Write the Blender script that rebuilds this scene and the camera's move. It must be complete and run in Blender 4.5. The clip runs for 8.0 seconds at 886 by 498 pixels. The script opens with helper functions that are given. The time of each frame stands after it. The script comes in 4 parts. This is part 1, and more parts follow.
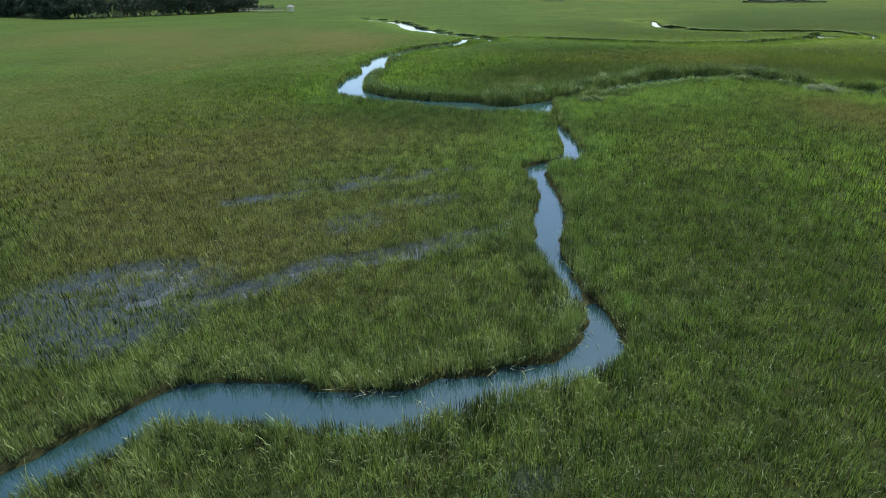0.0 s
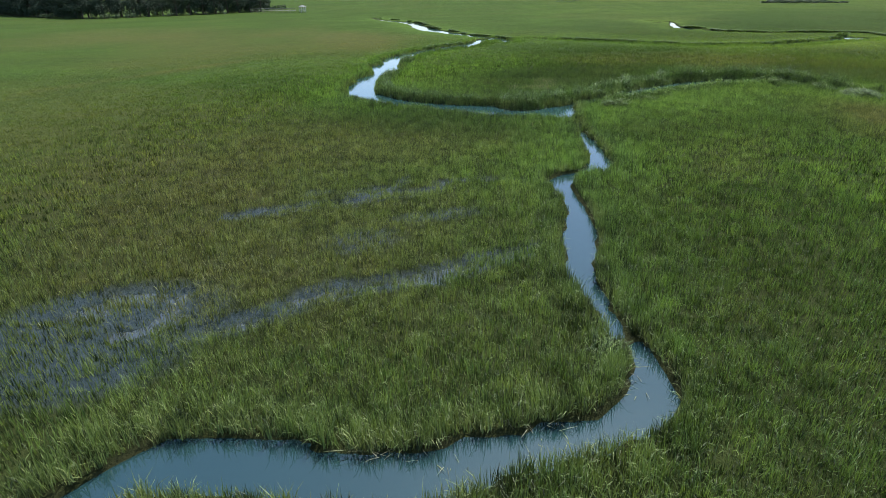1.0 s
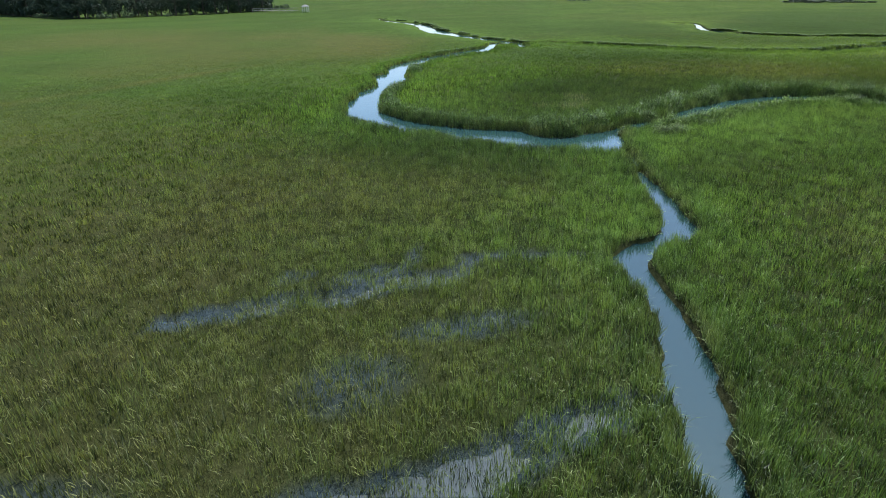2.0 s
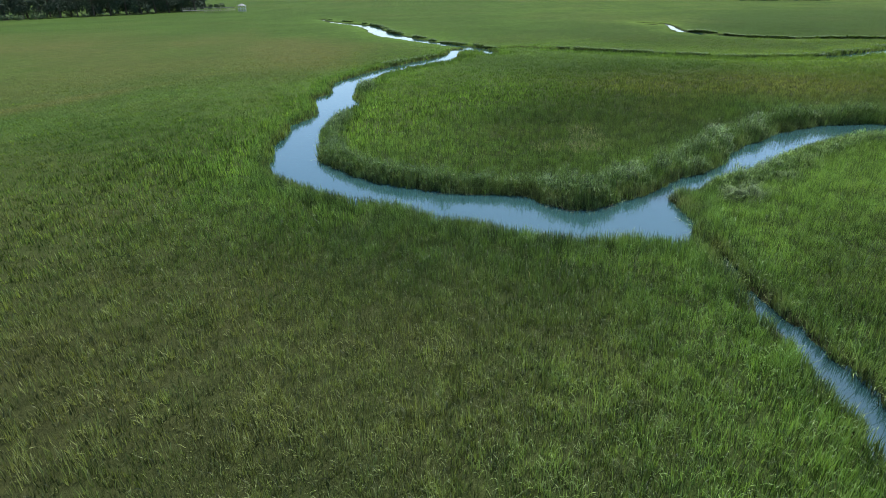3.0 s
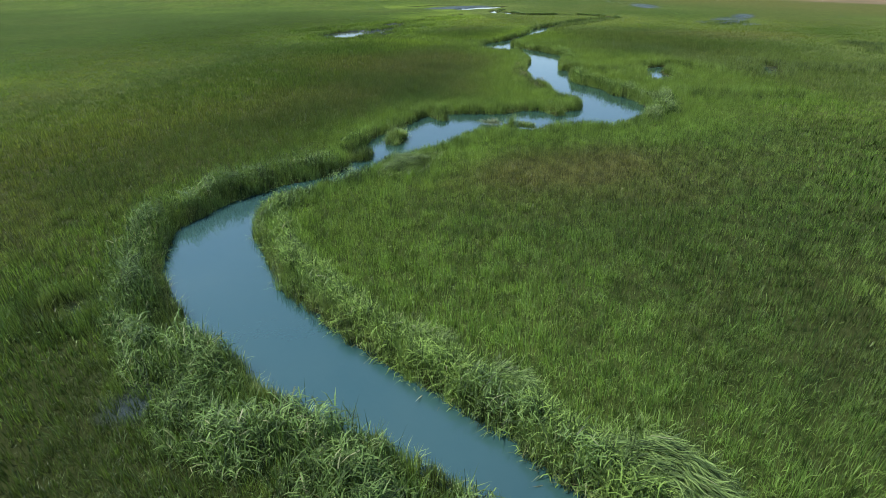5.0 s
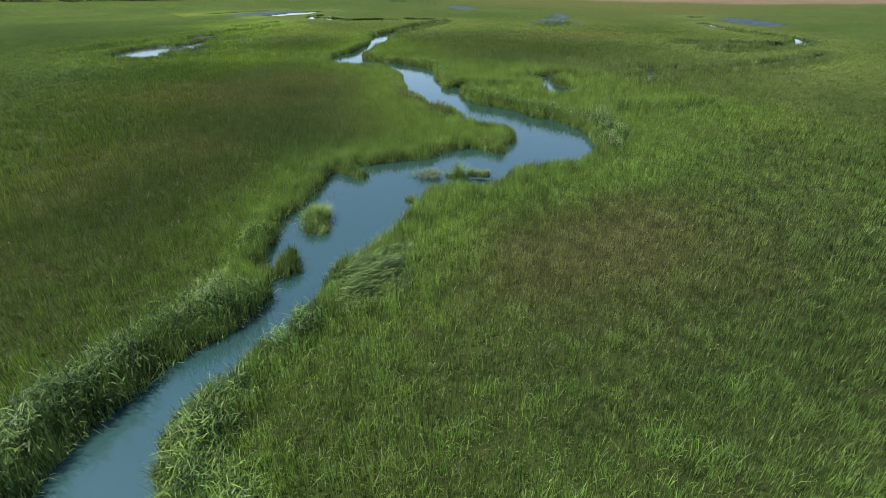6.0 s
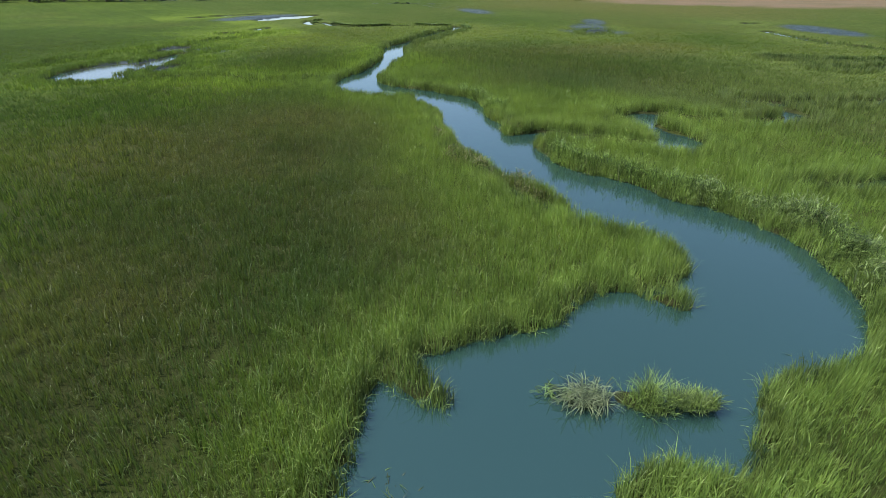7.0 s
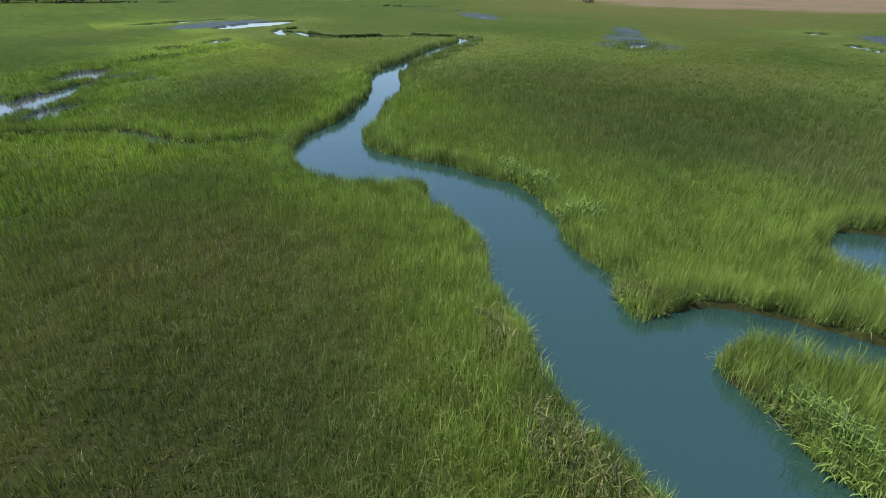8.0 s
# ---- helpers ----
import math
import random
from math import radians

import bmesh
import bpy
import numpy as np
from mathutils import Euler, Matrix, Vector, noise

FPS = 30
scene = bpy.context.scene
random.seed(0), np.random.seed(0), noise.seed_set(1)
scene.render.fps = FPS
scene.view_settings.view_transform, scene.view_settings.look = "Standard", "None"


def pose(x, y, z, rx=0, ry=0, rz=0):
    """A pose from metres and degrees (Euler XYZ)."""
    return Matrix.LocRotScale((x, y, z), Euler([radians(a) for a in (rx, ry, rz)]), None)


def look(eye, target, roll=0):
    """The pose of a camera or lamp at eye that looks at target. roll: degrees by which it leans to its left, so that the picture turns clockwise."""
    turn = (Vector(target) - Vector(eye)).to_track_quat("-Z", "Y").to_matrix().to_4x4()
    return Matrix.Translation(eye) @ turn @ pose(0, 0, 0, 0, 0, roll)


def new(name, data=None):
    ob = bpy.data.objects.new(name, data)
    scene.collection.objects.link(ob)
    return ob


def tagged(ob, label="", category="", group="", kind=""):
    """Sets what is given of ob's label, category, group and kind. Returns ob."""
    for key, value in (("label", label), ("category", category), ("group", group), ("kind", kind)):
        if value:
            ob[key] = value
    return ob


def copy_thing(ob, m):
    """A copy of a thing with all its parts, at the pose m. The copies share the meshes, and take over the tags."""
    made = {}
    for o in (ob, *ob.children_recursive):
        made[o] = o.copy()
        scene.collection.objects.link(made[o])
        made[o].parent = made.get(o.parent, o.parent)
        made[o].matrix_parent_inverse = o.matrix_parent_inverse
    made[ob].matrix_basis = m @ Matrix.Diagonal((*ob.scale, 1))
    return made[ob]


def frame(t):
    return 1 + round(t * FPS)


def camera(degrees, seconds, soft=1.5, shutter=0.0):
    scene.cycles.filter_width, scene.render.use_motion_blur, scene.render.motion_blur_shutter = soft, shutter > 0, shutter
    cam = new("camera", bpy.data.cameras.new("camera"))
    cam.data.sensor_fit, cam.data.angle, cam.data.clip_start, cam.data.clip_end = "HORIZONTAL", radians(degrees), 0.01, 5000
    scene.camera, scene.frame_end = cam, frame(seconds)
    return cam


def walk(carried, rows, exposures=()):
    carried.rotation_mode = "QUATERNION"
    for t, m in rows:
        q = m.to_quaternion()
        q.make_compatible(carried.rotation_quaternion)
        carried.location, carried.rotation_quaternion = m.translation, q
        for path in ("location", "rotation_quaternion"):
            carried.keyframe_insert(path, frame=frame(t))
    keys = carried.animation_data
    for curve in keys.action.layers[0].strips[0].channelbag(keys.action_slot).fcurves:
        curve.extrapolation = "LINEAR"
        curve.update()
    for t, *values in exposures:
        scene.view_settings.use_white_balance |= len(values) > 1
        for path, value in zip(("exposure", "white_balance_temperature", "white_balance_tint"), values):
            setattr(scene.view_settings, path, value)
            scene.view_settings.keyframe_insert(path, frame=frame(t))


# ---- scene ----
cam = camera(79.3, 8.0, soft=0.68)
METRES, EYE, TILT, LEAN, TURN = 104.65, 9.35, 0.0, 0.0, 0.0
ROWS = [
    (0.0, 0.0, 0.0, 0.0, -0.62, -26.38, 1.25),
    (0.5, -0.0015, 0.0028, -0.0011, 0.35, -26.35, 1.27),
    (1.0, -0.0037, 0.021, -0.0016, 0.51, -26.31, 1.25),
    (1.5, -0.0076, 0.0544, -0.0009, 0.86, -26.36, 1.2),
    (2.0, -0.0122, 0.1013, -0.0006, 1.06, -26.41, 1.25),
    (2.2, -0.014, 0.1229, -0.0009, 0.26, -26.44, 1.28),
    (2.85, -0.0201, 0.2089, -0.001, -2.34, -26.68, 1.2),
    (3.1, -0.0217, 0.2459, -0.001, -6.26, -26.78, 1.2),
    (3.3, -0.0221, 0.2755, -0.001, -13.65, -26.85, 1.16),
    (3.5, -0.0202, 0.3048, -0.0015, -23.26, -26.97, 1.17),
    (4.0, -0.0101, 0.381, -0.0002, -49.92, -27.32, 1.26),
    (4.5, 0.0168, 0.4498, 0.001, -78.78, -27.62, 0.91),
    (5.0, 0.0637, 0.5004, 0.0018, -105.47, -27.84, 0.56),
    (5.2, 0.0839, 0.5116, 0.0021, -116.02, -27.84, 0.45),
    (5.4, 0.1071, 0.5186, 0.0015, -123.3, -27.84, 0.4),
    (5.65, 0.1389, 0.5221, 0.0015, -125.8, -27.84, 0.4),
    (6.3, 0.2297, 0.5061, -0.0002, -126.02, -27.83, 0.28),
    (6.5, 0.2582, 0.4949, -0.0007, -126.15, -27.85, 0.21),
    (7.0, 0.3341, 0.4587, -0.0021, -126.58, -27.83, 0.15),
    (7.5, 0.4138, 0.4138, -0.0026, -126.81, -27.93, 0.1),
    (8.0, 0.4958, 0.3613, -0.0039, -127.64, -27.96, -0.02),
]
walk(cam, [(t, pose(0, 0, EYE, TILT, LEAN, TURN) @ pose(METRES * x, METRES * y, METRES * z, 90 + pitch, roll, yaw)) for t, x, y, z, yaw, pitch, roll in ROWS],
     exposures=[(0.0, 0.60, 6080, 13), (2.2, 0.62, 5940, 12), (3.5, 0.64, 5920, 8), (4.5, 0.66, 6000, 8), (5.4, 0.67, 6330, 11), (6.5, 0.67, 6310, 13), (8.0, 0.60, 6260, 14)])

# ---- light ----
SUN_AZ, SUN_EL = 28.0, 62.0          # degrees clockwise from +y, and above the horizon
world = bpy.data.worlds.new("sky")
scene.world = world
world.use_nodes = True
wn = world.node_tree.nodes
sky = wn.new("ShaderNodeTexSky")
sky.sky_type = "NISHITA"
sky.sun_disc = False
sky.sun_elevation, sky.sun_rotation = radians(SUN_EL), radians(SUN_AZ)
sky.air_density, sky.dust_density, sky.ozone_density = 1.0, 1.1, 1.3
wn["Background"].inputs["Strength"].default_value = 0.15
world.node_tree.links.new(sky.outputs["Color"], wn["Background"].inputs["Color"])
sun_data = bpy.data.lights.new("sun", "SUN")
sun_data.energy, sun_data.angle, sun_data.color = 4.2, radians(0.6), (1.0, 0.95, 0.86)
sun = new("sun", sun_data)
sun.matrix_world = look((0, 0, 0), (-math.sin(radians(SUN_AZ)) * math.cos(radians(SUN_EL)),
                                    -math.cos(radians(SUN_AZ)) * math.cos(radians(SUN_EL)), -math.sin(radians(SUN_EL))))

# ---- materials ----


def material(name, rough=0.6, spec=0.3):
    m = bpy.data.materials.new(name)
    m.use_nodes = True
    b = m.node_tree.nodes["Principled BSDF"]
    b.inputs["Roughness"].default_value = rough
    b.inputs["Specular IOR Level"].default_value = spec
    return m, m.node_tree, b


def noise_node(nt, scale, detail=4.0, rough=0.6, stretch=None):
    pos = nt.nodes.new("ShaderNodeNewGeometry").outputs["Position"]
    if stretch:
        mp = nt.nodes.new("ShaderNodeMapping")
        mp.inputs["Scale"].default_value = stretch
        nt.links.new(pos, mp.inputs["Vector"])
        pos = mp.outputs["Vector"]
    n = nt.nodes.new("ShaderNodeTexNoise")
    n.inputs["Scale"].default_value, n.inputs["Detail"].default_value, n.inputs["Roughness"].default_value = scale, detail, rough
    nt.links.new(pos, n.inputs["Vector"])
    return n.outputs["Fac"]


def remap(nt, value, a, b, c=0.0, d=1.0):
    n = nt.nodes.new("ShaderNodeMapRange")
    n.inputs["From Min"].default_value, n.inputs["From Max"].default_value = a, b
    n.inputs["To Min"].default_value, n.inputs["To Max"].default_value = c, d
    nt.links.new(value, n.inputs["Value"])
    return n.outputs["Result"]


def blend(nt, fac, a, b, mode="MIX"):
    n = nt.nodes.new("ShaderNodeMix")
    n.data_type, n.blend_type = "RGBA", mode
    for key, v in ((0, fac), (6, a), (7, b)):
        if isinstance(v, (int, float)):
            n.inputs[key].default_value = v
        elif isinstance(v, tuple):
            n.inputs[key].default_value = (*v, 1)
        else:
            nt.links.new(v, n.inputs[key])
    return n.outputs[2]


def attribute(nt, name):
    n = nt.nodes.new("ShaderNodeAttribute")
    n.attribute_name = name
    return n.outputs["Fac"]


def bump(nt, bsdf, height, strength, distance):
    n = nt.nodes.new("ShaderNodeBump")
    n.inputs["Strength"].default_value, n.inputs["Distance"].default_value = strength, distance
    nt.links.new(height, n.inputs["Height"])
    nt.links.new(n.outputs["Normal"], bsdf.inputs["Normal"])


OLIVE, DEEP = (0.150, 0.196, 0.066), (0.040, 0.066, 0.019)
GREEN, LUSH, YELLOW, DRY, STRAW = (0.070, 0.115, 0.033), (0.146, 0.238, 0.056), (0.192, 0.272, 0.058), (0.140, 0.144, 0.058), (0.25, 0.27, 0.14)


def plant_colour(nt):
    """Marsh plants: green, brighter in the tall form by the creeks, tawny where it is dry."""
    east = nt.nodes.new("ShaderNodeSeparateXYZ")
    nt.links.new(nt.nodes.new("ShaderNodeNewGeometry").outputs["Position"], east.inputs[0])
    c = blend(nt, remap(nt, east.outputs["X"], 24.0, 56.0), LUSH, YELLOW)
    c = blend(nt, attribute(nt, "lush"), GREEN, blend(nt, attribute(nt, "olive"), c, OLIVE))
    c = blend(nt, attribute(nt, "dry"), c, DRY)
    # dark low sward, and the shade painted on plants at the waterline
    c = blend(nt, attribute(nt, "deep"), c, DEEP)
    return blend(nt, remap(nt, noise_node(nt, 0.35), 0.3, 0.7, 0.0, 0.35), c, (0.080, 0.130, 0.032))


def grass_material(name, straw=0.12, tint=None, rough=0.5, spec=0.35, through_leaf=0.35):
    m, nt, b = material(name, rough, spec)
    vary = attribute(nt, "vary")
    c = plant_colour(nt)
    if tint:
        c = blend(nt, 0.75, c, tint)
    c = blend(nt, remap(nt, vary, 0.0, 1.0), blend(nt, 1.0, c, (0.18, 0.22, 0.18), "MULTIPLY"), blend(nt, 1.0, c, (2.1, 2.0, 1.9), "MULTIPLY"))
    c = blend(nt, remap(nt, vary, 1.0 - straw, 1.0 - straw + 0.01), c, STRAW)
    nt.links.new(c, b.inputs["Base Color"])
    tr = nt.nodes.new("ShaderNodeBsdfTranslucent")
    nt.links.new(blend(nt, 1.0, c, (1.3, 1.35, 0.6), "MULTIPLY"), tr.inputs["Color"])
    mix = nt.nodes.new("ShaderNodeMixShader")
    mix.inputs["Fac"].default_value = through_leaf
    nt.links.new(b.outputs[0], mix.inputs[1])
    nt.links.new(tr.outputs[0], mix.inputs[2])
    nt.links.new(mix.outputs[0], nt.nodes["Material Output"].inputs["Surface"])
    return m


GRASS = grass_material("marsh_grass", 0.003, through_leaf=0.36)
BANK_GRASS = grass_material("bank_grass", 0.003, through_leaf=0.24)
FAR_GRASS = grass_material("distant_grass", 0.0, None, 0.8, 0.1, 0.45)
REED = grass_material("reed_leaf", 0.03, (0.096, 0.162, 0.048), 0.5, 0.28)
MID_REED = grass_material("deep_green_reed_leaf", 0.03, (0.062, 0.108, 0.034), 0.6, 0.15)
DARK_REED = grass_material("dark_reed_leaf", 0.01, (0.048, 0.088, 0.034), 0.6, 0.2)
FRESH_REED = grass_material("fresh_reed_leaf", 0.04, (0.135, 0.215, 0.050), 0.55, 0.2)
PALE_REED = grass_material("pale_reed_leaf", 0.08, (0.160, 0.225, 0.085), 0.5, 0.3)
GREY_REED = grass_material("grey_reed_leaf", 0.08, (0.155, 0.190, 0.125), 0.5, 0.3)
MATTED = grass_material("lodged_grass", 0.06, (0.120, 0.182, 0.060), 0.55, 0.25)
DEAD = grass_material("dead_stem", 0.12, (0.135, 0.122, 0.072))
BLEACHED = grass_material("bleached_stem", 0.3, (0.30, 0.28, 0.20), 0.6, 0.3)
WEED = grass_material("sodden_weed", 0.0, (0.030, 0.060, 0.030), 0.5, 0.4)
RUSSET = grass_material("withered_reed", 0.02, (0.105, 0.095, 0.040))


def ground_material():
    m, nt, b = material("marsh_soil", 1.0, 0.03)
    mud = blend(nt, remap(nt, noise_node(nt, 2.5), 0.35, 0.65), (0.020, 0.023, 0.010), (0.044, 0.046, 0.020))
    # plant colour multiplied down to carry the sward's self-shading on flat ground
    turf = blend(nt, remap(nt, noise_node(nt, 1.2, 6.0, 0.75), 0.3, 0.7), blend(nt, 1.0, plant_colour(nt), (0.40, 0.42, 0.30), "MULTIPLY"), blend(nt, 1.0, plant_colour(nt), (0.74, 0.74, 0.54), "MULTIPLY"))
    c = blend(nt, attribute(nt, "turf"), mud, turf)
    c = blend(nt, attribute(nt, "field"), c, blend(nt, remap(nt, noise_node(nt, 0.1), 0.35, 0.65), (0.160, 0.118, 0.074), (0.125, 0.105, 0.060)))
    c = blend(nt, attribute(nt, "wet"), c, blend(nt, remap(nt, noise_node(nt, 5.0), 0.35, 0.65), (0.022, 0.040, 0.042), (0.040, 0.060, 0.060)))
    nt.links.new(c, b.inputs["Base Color"])
    nt.links.new(remap(nt, attribute(nt, "wet"), 0.0, 1.0, 1.0, 0.55), b.inputs["Roughness"])
    nt.links.new(remap(nt, attribute(nt, "wet"), 0.0, 1.0, 0.03, 0.25), b.inputs["Specular IOR Level"])
    bump(nt, b, noise_node(nt, 3.0, 8.0, 0.7), 1.0, 0.25)
    return m


def water_material():
    m, nt, b = material("creek_water", 0.06, 0.5)
    b.inputs["IOR"].default_value = 1.85
    b.inputs["Specular Tint"].default_value = (0.82, 1.0, 0.96, 1)
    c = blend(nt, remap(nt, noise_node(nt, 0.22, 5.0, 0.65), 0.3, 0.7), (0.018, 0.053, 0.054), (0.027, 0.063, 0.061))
    # darker base to the east, painted for the dimmer sky reflected there
    c = blend(nt, attribute(nt, "dim_sky"), c, (0.016, 0.042, 0.034))
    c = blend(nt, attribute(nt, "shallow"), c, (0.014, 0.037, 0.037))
    c = blend(nt, attribute(nt, "film"), c, (0.046, 0.052, 0.046))
    nt.links.new(c, b.inputs["Base Color"])
    nt.links.new(remap(nt, attribute(nt, "film"), 0.0, 1.0, 0.06, 0.12), b.inputs["Roughness"])
    bump(nt, b, noise_node(nt, 2.2, 3.0, 0.5), 0.11, 0.05)
    return m


def plain(name, a, b2, scale=3.0, rough=0.7, metallic=0.0):
    m, nt, b = material(name, rough)
    b.inputs["Metallic"].default_value = metallic
    nt.links.new(blend(nt, remap(nt, noise_node(nt, scale), 0.3, 0.7), a, b2), b.inputs["Base Color"])
    return m


SOIL, WATER = ground_material(), water_material()
BARK = plain("bark", (0.05, 0.04, 0.03), (0.11, 0.09, 0.07), 6.0, 0.9)
LEAF = plain("tree_leaf", (0.018, 0.035, 0.018), (0.045, 0.07, 0.03), 0.4)
SHRUB_LEAF = plain("shrub_leaf", (0.05, 0.085, 0.03), (0.10, 0.13, 0.05), 0.8)
DARK_SHRUB = plain("dark_shrub_leaf", (0.03, 0.055, 0.026), (0.055, 0.085, 0.04), 0.8)
TIMBER = plain("weathered_timber", (0.22, 0.20, 0.17), (0.36, 0.33, 0.29), 4.0, 0.8)
ROOFING = plain("grey_shingle", (0.16, 0.16, 0.16), (0.27, 0.27, 0.26), 5.0, 0.8)
WHITE = plain("white_boards", (0.72, 0.72, 0.70), (0.82, 0.82, 0.80), 1.5, 0.6)
PANE = plain("window_glass", (0.02, 0.025, 0.03), (0.04, 0.045, 0.05), 1.0, 0.08)
RUST = plain("rusty_red", (0.20, 0.05, 0.025), (0.33, 0.10, 0.05), 2.0, 0.8)

# ---- the plan: the wide creeks by their two banks ----
UPPER_NORTH = [
    (-0.6, 91.0), (-2.6, 88.2), (-4.4, 84.9), (-5.4, 81.1), (-6.6, 78.2), (-6.7, 73.0), (-5.9, 69.4), (-6.9, 66.7), (-7.6, 63.3), (-7.9, 61.0), (-7.6, 57.9), (-7.4, 55.2), (-6.7, 53.8),
    (-4.7, 51.3), (-2.9, 49.9), (-1.1, 48.8), (0.6, 48.3), (2.2, 48.0), (3.4, 47.5), (4.0, 46.5), (4.8, 45.8), (5.9, 45.6), (7.2, 46.4), (8.4, 46.9), (9.6, 47.6), (10.5, 48.5), (11.8, 49.3), (13.1, 49.8),
]
UPPER_SOUTH = [
    (-3.6, 92.4), (-5.8, 88.6), (-8.1, 84.5), (-9.6, 81.0), (-9.4, 75.7), (-10.3, 72.9), (-9.5, 67.4), (-10.1, 64.5), (-10.9, 63.2), (-10.6, 61.4), (-10.8, 58.2), (-10.4, 55.0), (-9.6, 51.6), (-8.5, 50.4),
    (-6.8, 48.5), (-5.3, 47.4), (-4.0, 46.9), (-2.5, 45.8), (-1.5, 44.8), (-0.2, 44.1), (1.1, 43.5), (2.0, 42.9), (3.2, 42.3), (4.4, 41.9), (5.6, 41.8), (6.7, 41.7), (7.9, 41.3), (8.6, 41.2),
    (8.7, 41.9), (9.2, 42.7), (9.7, 43.6), (9.8, 44.5), (9.7, 45.6), (9.9, 46.5), (10.9, 46.5), (12.0, 47.2),
]
MIDDLE_NORTH = [
    (9.6, 47.6), (10.5, 48.5), (11.8, 49.3), (13.1, 49.8), (14.7, 51.2), (16.6, 53.1), (18.1, 54.3), (19.5, 55.1), (21.0, 56.3), (22.6, 57.1), (24.5, 57.7), (26.9, 57.9), (28.7, 57.8), (30.0, 57.0),
    (31.3, 55.9), (32.1, 54.8), (32.9, 53.5), (33.5, 51.8), (34.2, 50.5), (35.3, 49.9), (36.4, 49.7), (37.4, 49.2),
]
MIDDLE_SOUTH = [
    (9.9, 46.5), (10.9, 46.5), (12.0, 47.3), (13.2, 47.9), (14.7, 48.6), (16.2, 49.6), (17.7, 50.5), (19.4, 51.5), (20.8, 52.4), (22.4, 53.2), (24.5, 53.8), (27.2, 54.3), (29.0, 54.4), (30.5, 53.4),
    (31.6, 51.8), (32.4, 50.2), (33.1, 49.2), (34.1, 48.3), (34.6, 47.5), (35.0, 46.5),
]
LOWER_NORTH = [
    (34.6, 50.2), (35.3, 49.9), (36.4, 49.7), (37.4, 49.2), (38.2, 48.7), (39.4, 48.1), (40.3, 47.5), (40.9, 46.6), (41.8, 45.5), (43.3, 44.2), (44.4, 43.0), (44.2, 41.2), (43.6, 39.3), (43.3, 37.7),
    (43.6, 35.8), (43.0, 34.5), (42.4, 33.2), (42.9, 31.7), (43.8, 31.2), (46.0, 31.4), (47.6, 32.0), (49.4, 32.5), (50.9, 32.4), (52.8, 31.4), (54.4, 30.6), (56.3, 30.4), (58.0, 29.9), (60.0, 28.8),
    (62.5, 27.8), (65.3, 26.1), (67.4, 25.7), (68.5, 25.8), (70.2, 24.9), (71.4, 25.9), (72.6, 27.4), (74.6, 28.0), (78.0, 27.8), (81.8, 24.9), (83.7, 21.6), (87.4, 18.0), (90.7, 15.4), (96.0, 12.0), (98.5, 8.0),
]
LOWER_SOUTH = [
    (33.1, 49.2), (34.1, 48.3), (34.6, 47.5), (35.0, 46.5), (35.5, 45.4), (36.3, 44.2), (37.1, 43.1), (38.1, 41.8), (38.6, 40.8), (38.1, 39.8), (37.4, 39.1), (37.3, 38.0), (38.1, 36.5), (38.3, 35.7),
    (37.7, 34.2), (37.3, 32.6), (37.4, 31.2), (38.1, 30.0), (39.4, 28.3), (41.3, 26.9), (42.8, 26.5), (44.8, 26.4), (46.6, 26.8), (48.9, 26.6), (50.8, 27.1), (52.8, 27.2), (54.3, 26.6), (55.6, 26.3),
    (56.3, 25.2), (56.8, 24.5), (57.4, 24.6), (58.2, 25.7), (59.2, 25.2), (60.4, 24.1), (62.2, 23.8), (64.0, 22.6), (66.0, 21.6), (67.9, 20.9), (70.2, 21.6), (72.0, 21.8), (74.3, 22.8), (77.1, 23.3),
]
LOWER_WEST = [(79.4, 22.4), (81.6, 20.1), (84.7, 17.6), (86.5, 15.4), (90.5, 12.3), (95.3, 9.4), (97.5, 6.6)]
SIDE_WEST = [
    (8.5, 41.4), (8.3, 38.5), (7.95, 36.4), (7.65, 33.8), (7.35, 31.2), (6.7, 30.0), (5.3, 29.2), (4.5, 28.3), (4.6, 27.0), (4.95, 25.7), (4.8, 24.4), (4.4, 22.8), (4.0, 20.6), (3.75, 19.3), (3.6, 18.2), (3.8, 17.3),
    (3.9, 15.9), (4.2, 14.8), (4.35, 13.7), (4.0, 12.7), (3.0, 11.8), (1.9, 11.4), (0.4, 11.0), (-1.5, 10.65), (-2.8, 10.65), (-4.3, 10.95), (-5.6, 10.95), (-7.0, 10.95), (-7.8, 10.6), (-8.1, 10.0), (-8.9, 9.1), (-9.6, 8.3), (-13.0, 6.6),
]
SIDE_EAST = [
    (9.0, 41.6), (8.75, 38.5), (8.75, 36.4), (8.78, 33.8), (8.6, 32.0), (8.2, 30.2), (6.6, 29.1), (5.7, 28.0), (5.6, 26.6), (5.65, 24.8), (5.6, 23.5), (5.2, 21.5), (4.85, 20.0), (4.5, 18.3), (4.4, 16.9), (4.6, 15.2),
    (4.95, 13.8), (5.0, 12.7), (4.65, 11.8), (3.8, 11.0), (2.1, 10.5), (0.8, 10.1), (-0.6, 9.45), (-2.1, 9.35), (-3.6, 9.5), (-5.0, 9.65), (-6.5, 9.65), (-7.3, 9.1), (-8.4, 8.0), (-9.4, 7.1), (-13.0, 5.2),
]
REACHES = [(UPPER_NORTH, UPPER_SOUTH), (MIDDLE_NORTH, MIDDLE_SOUTH), (LOWER_NORTH, LOWER_SOUTH + LOWER_WEST), (SIDE_WEST, SIDE_EAST)]
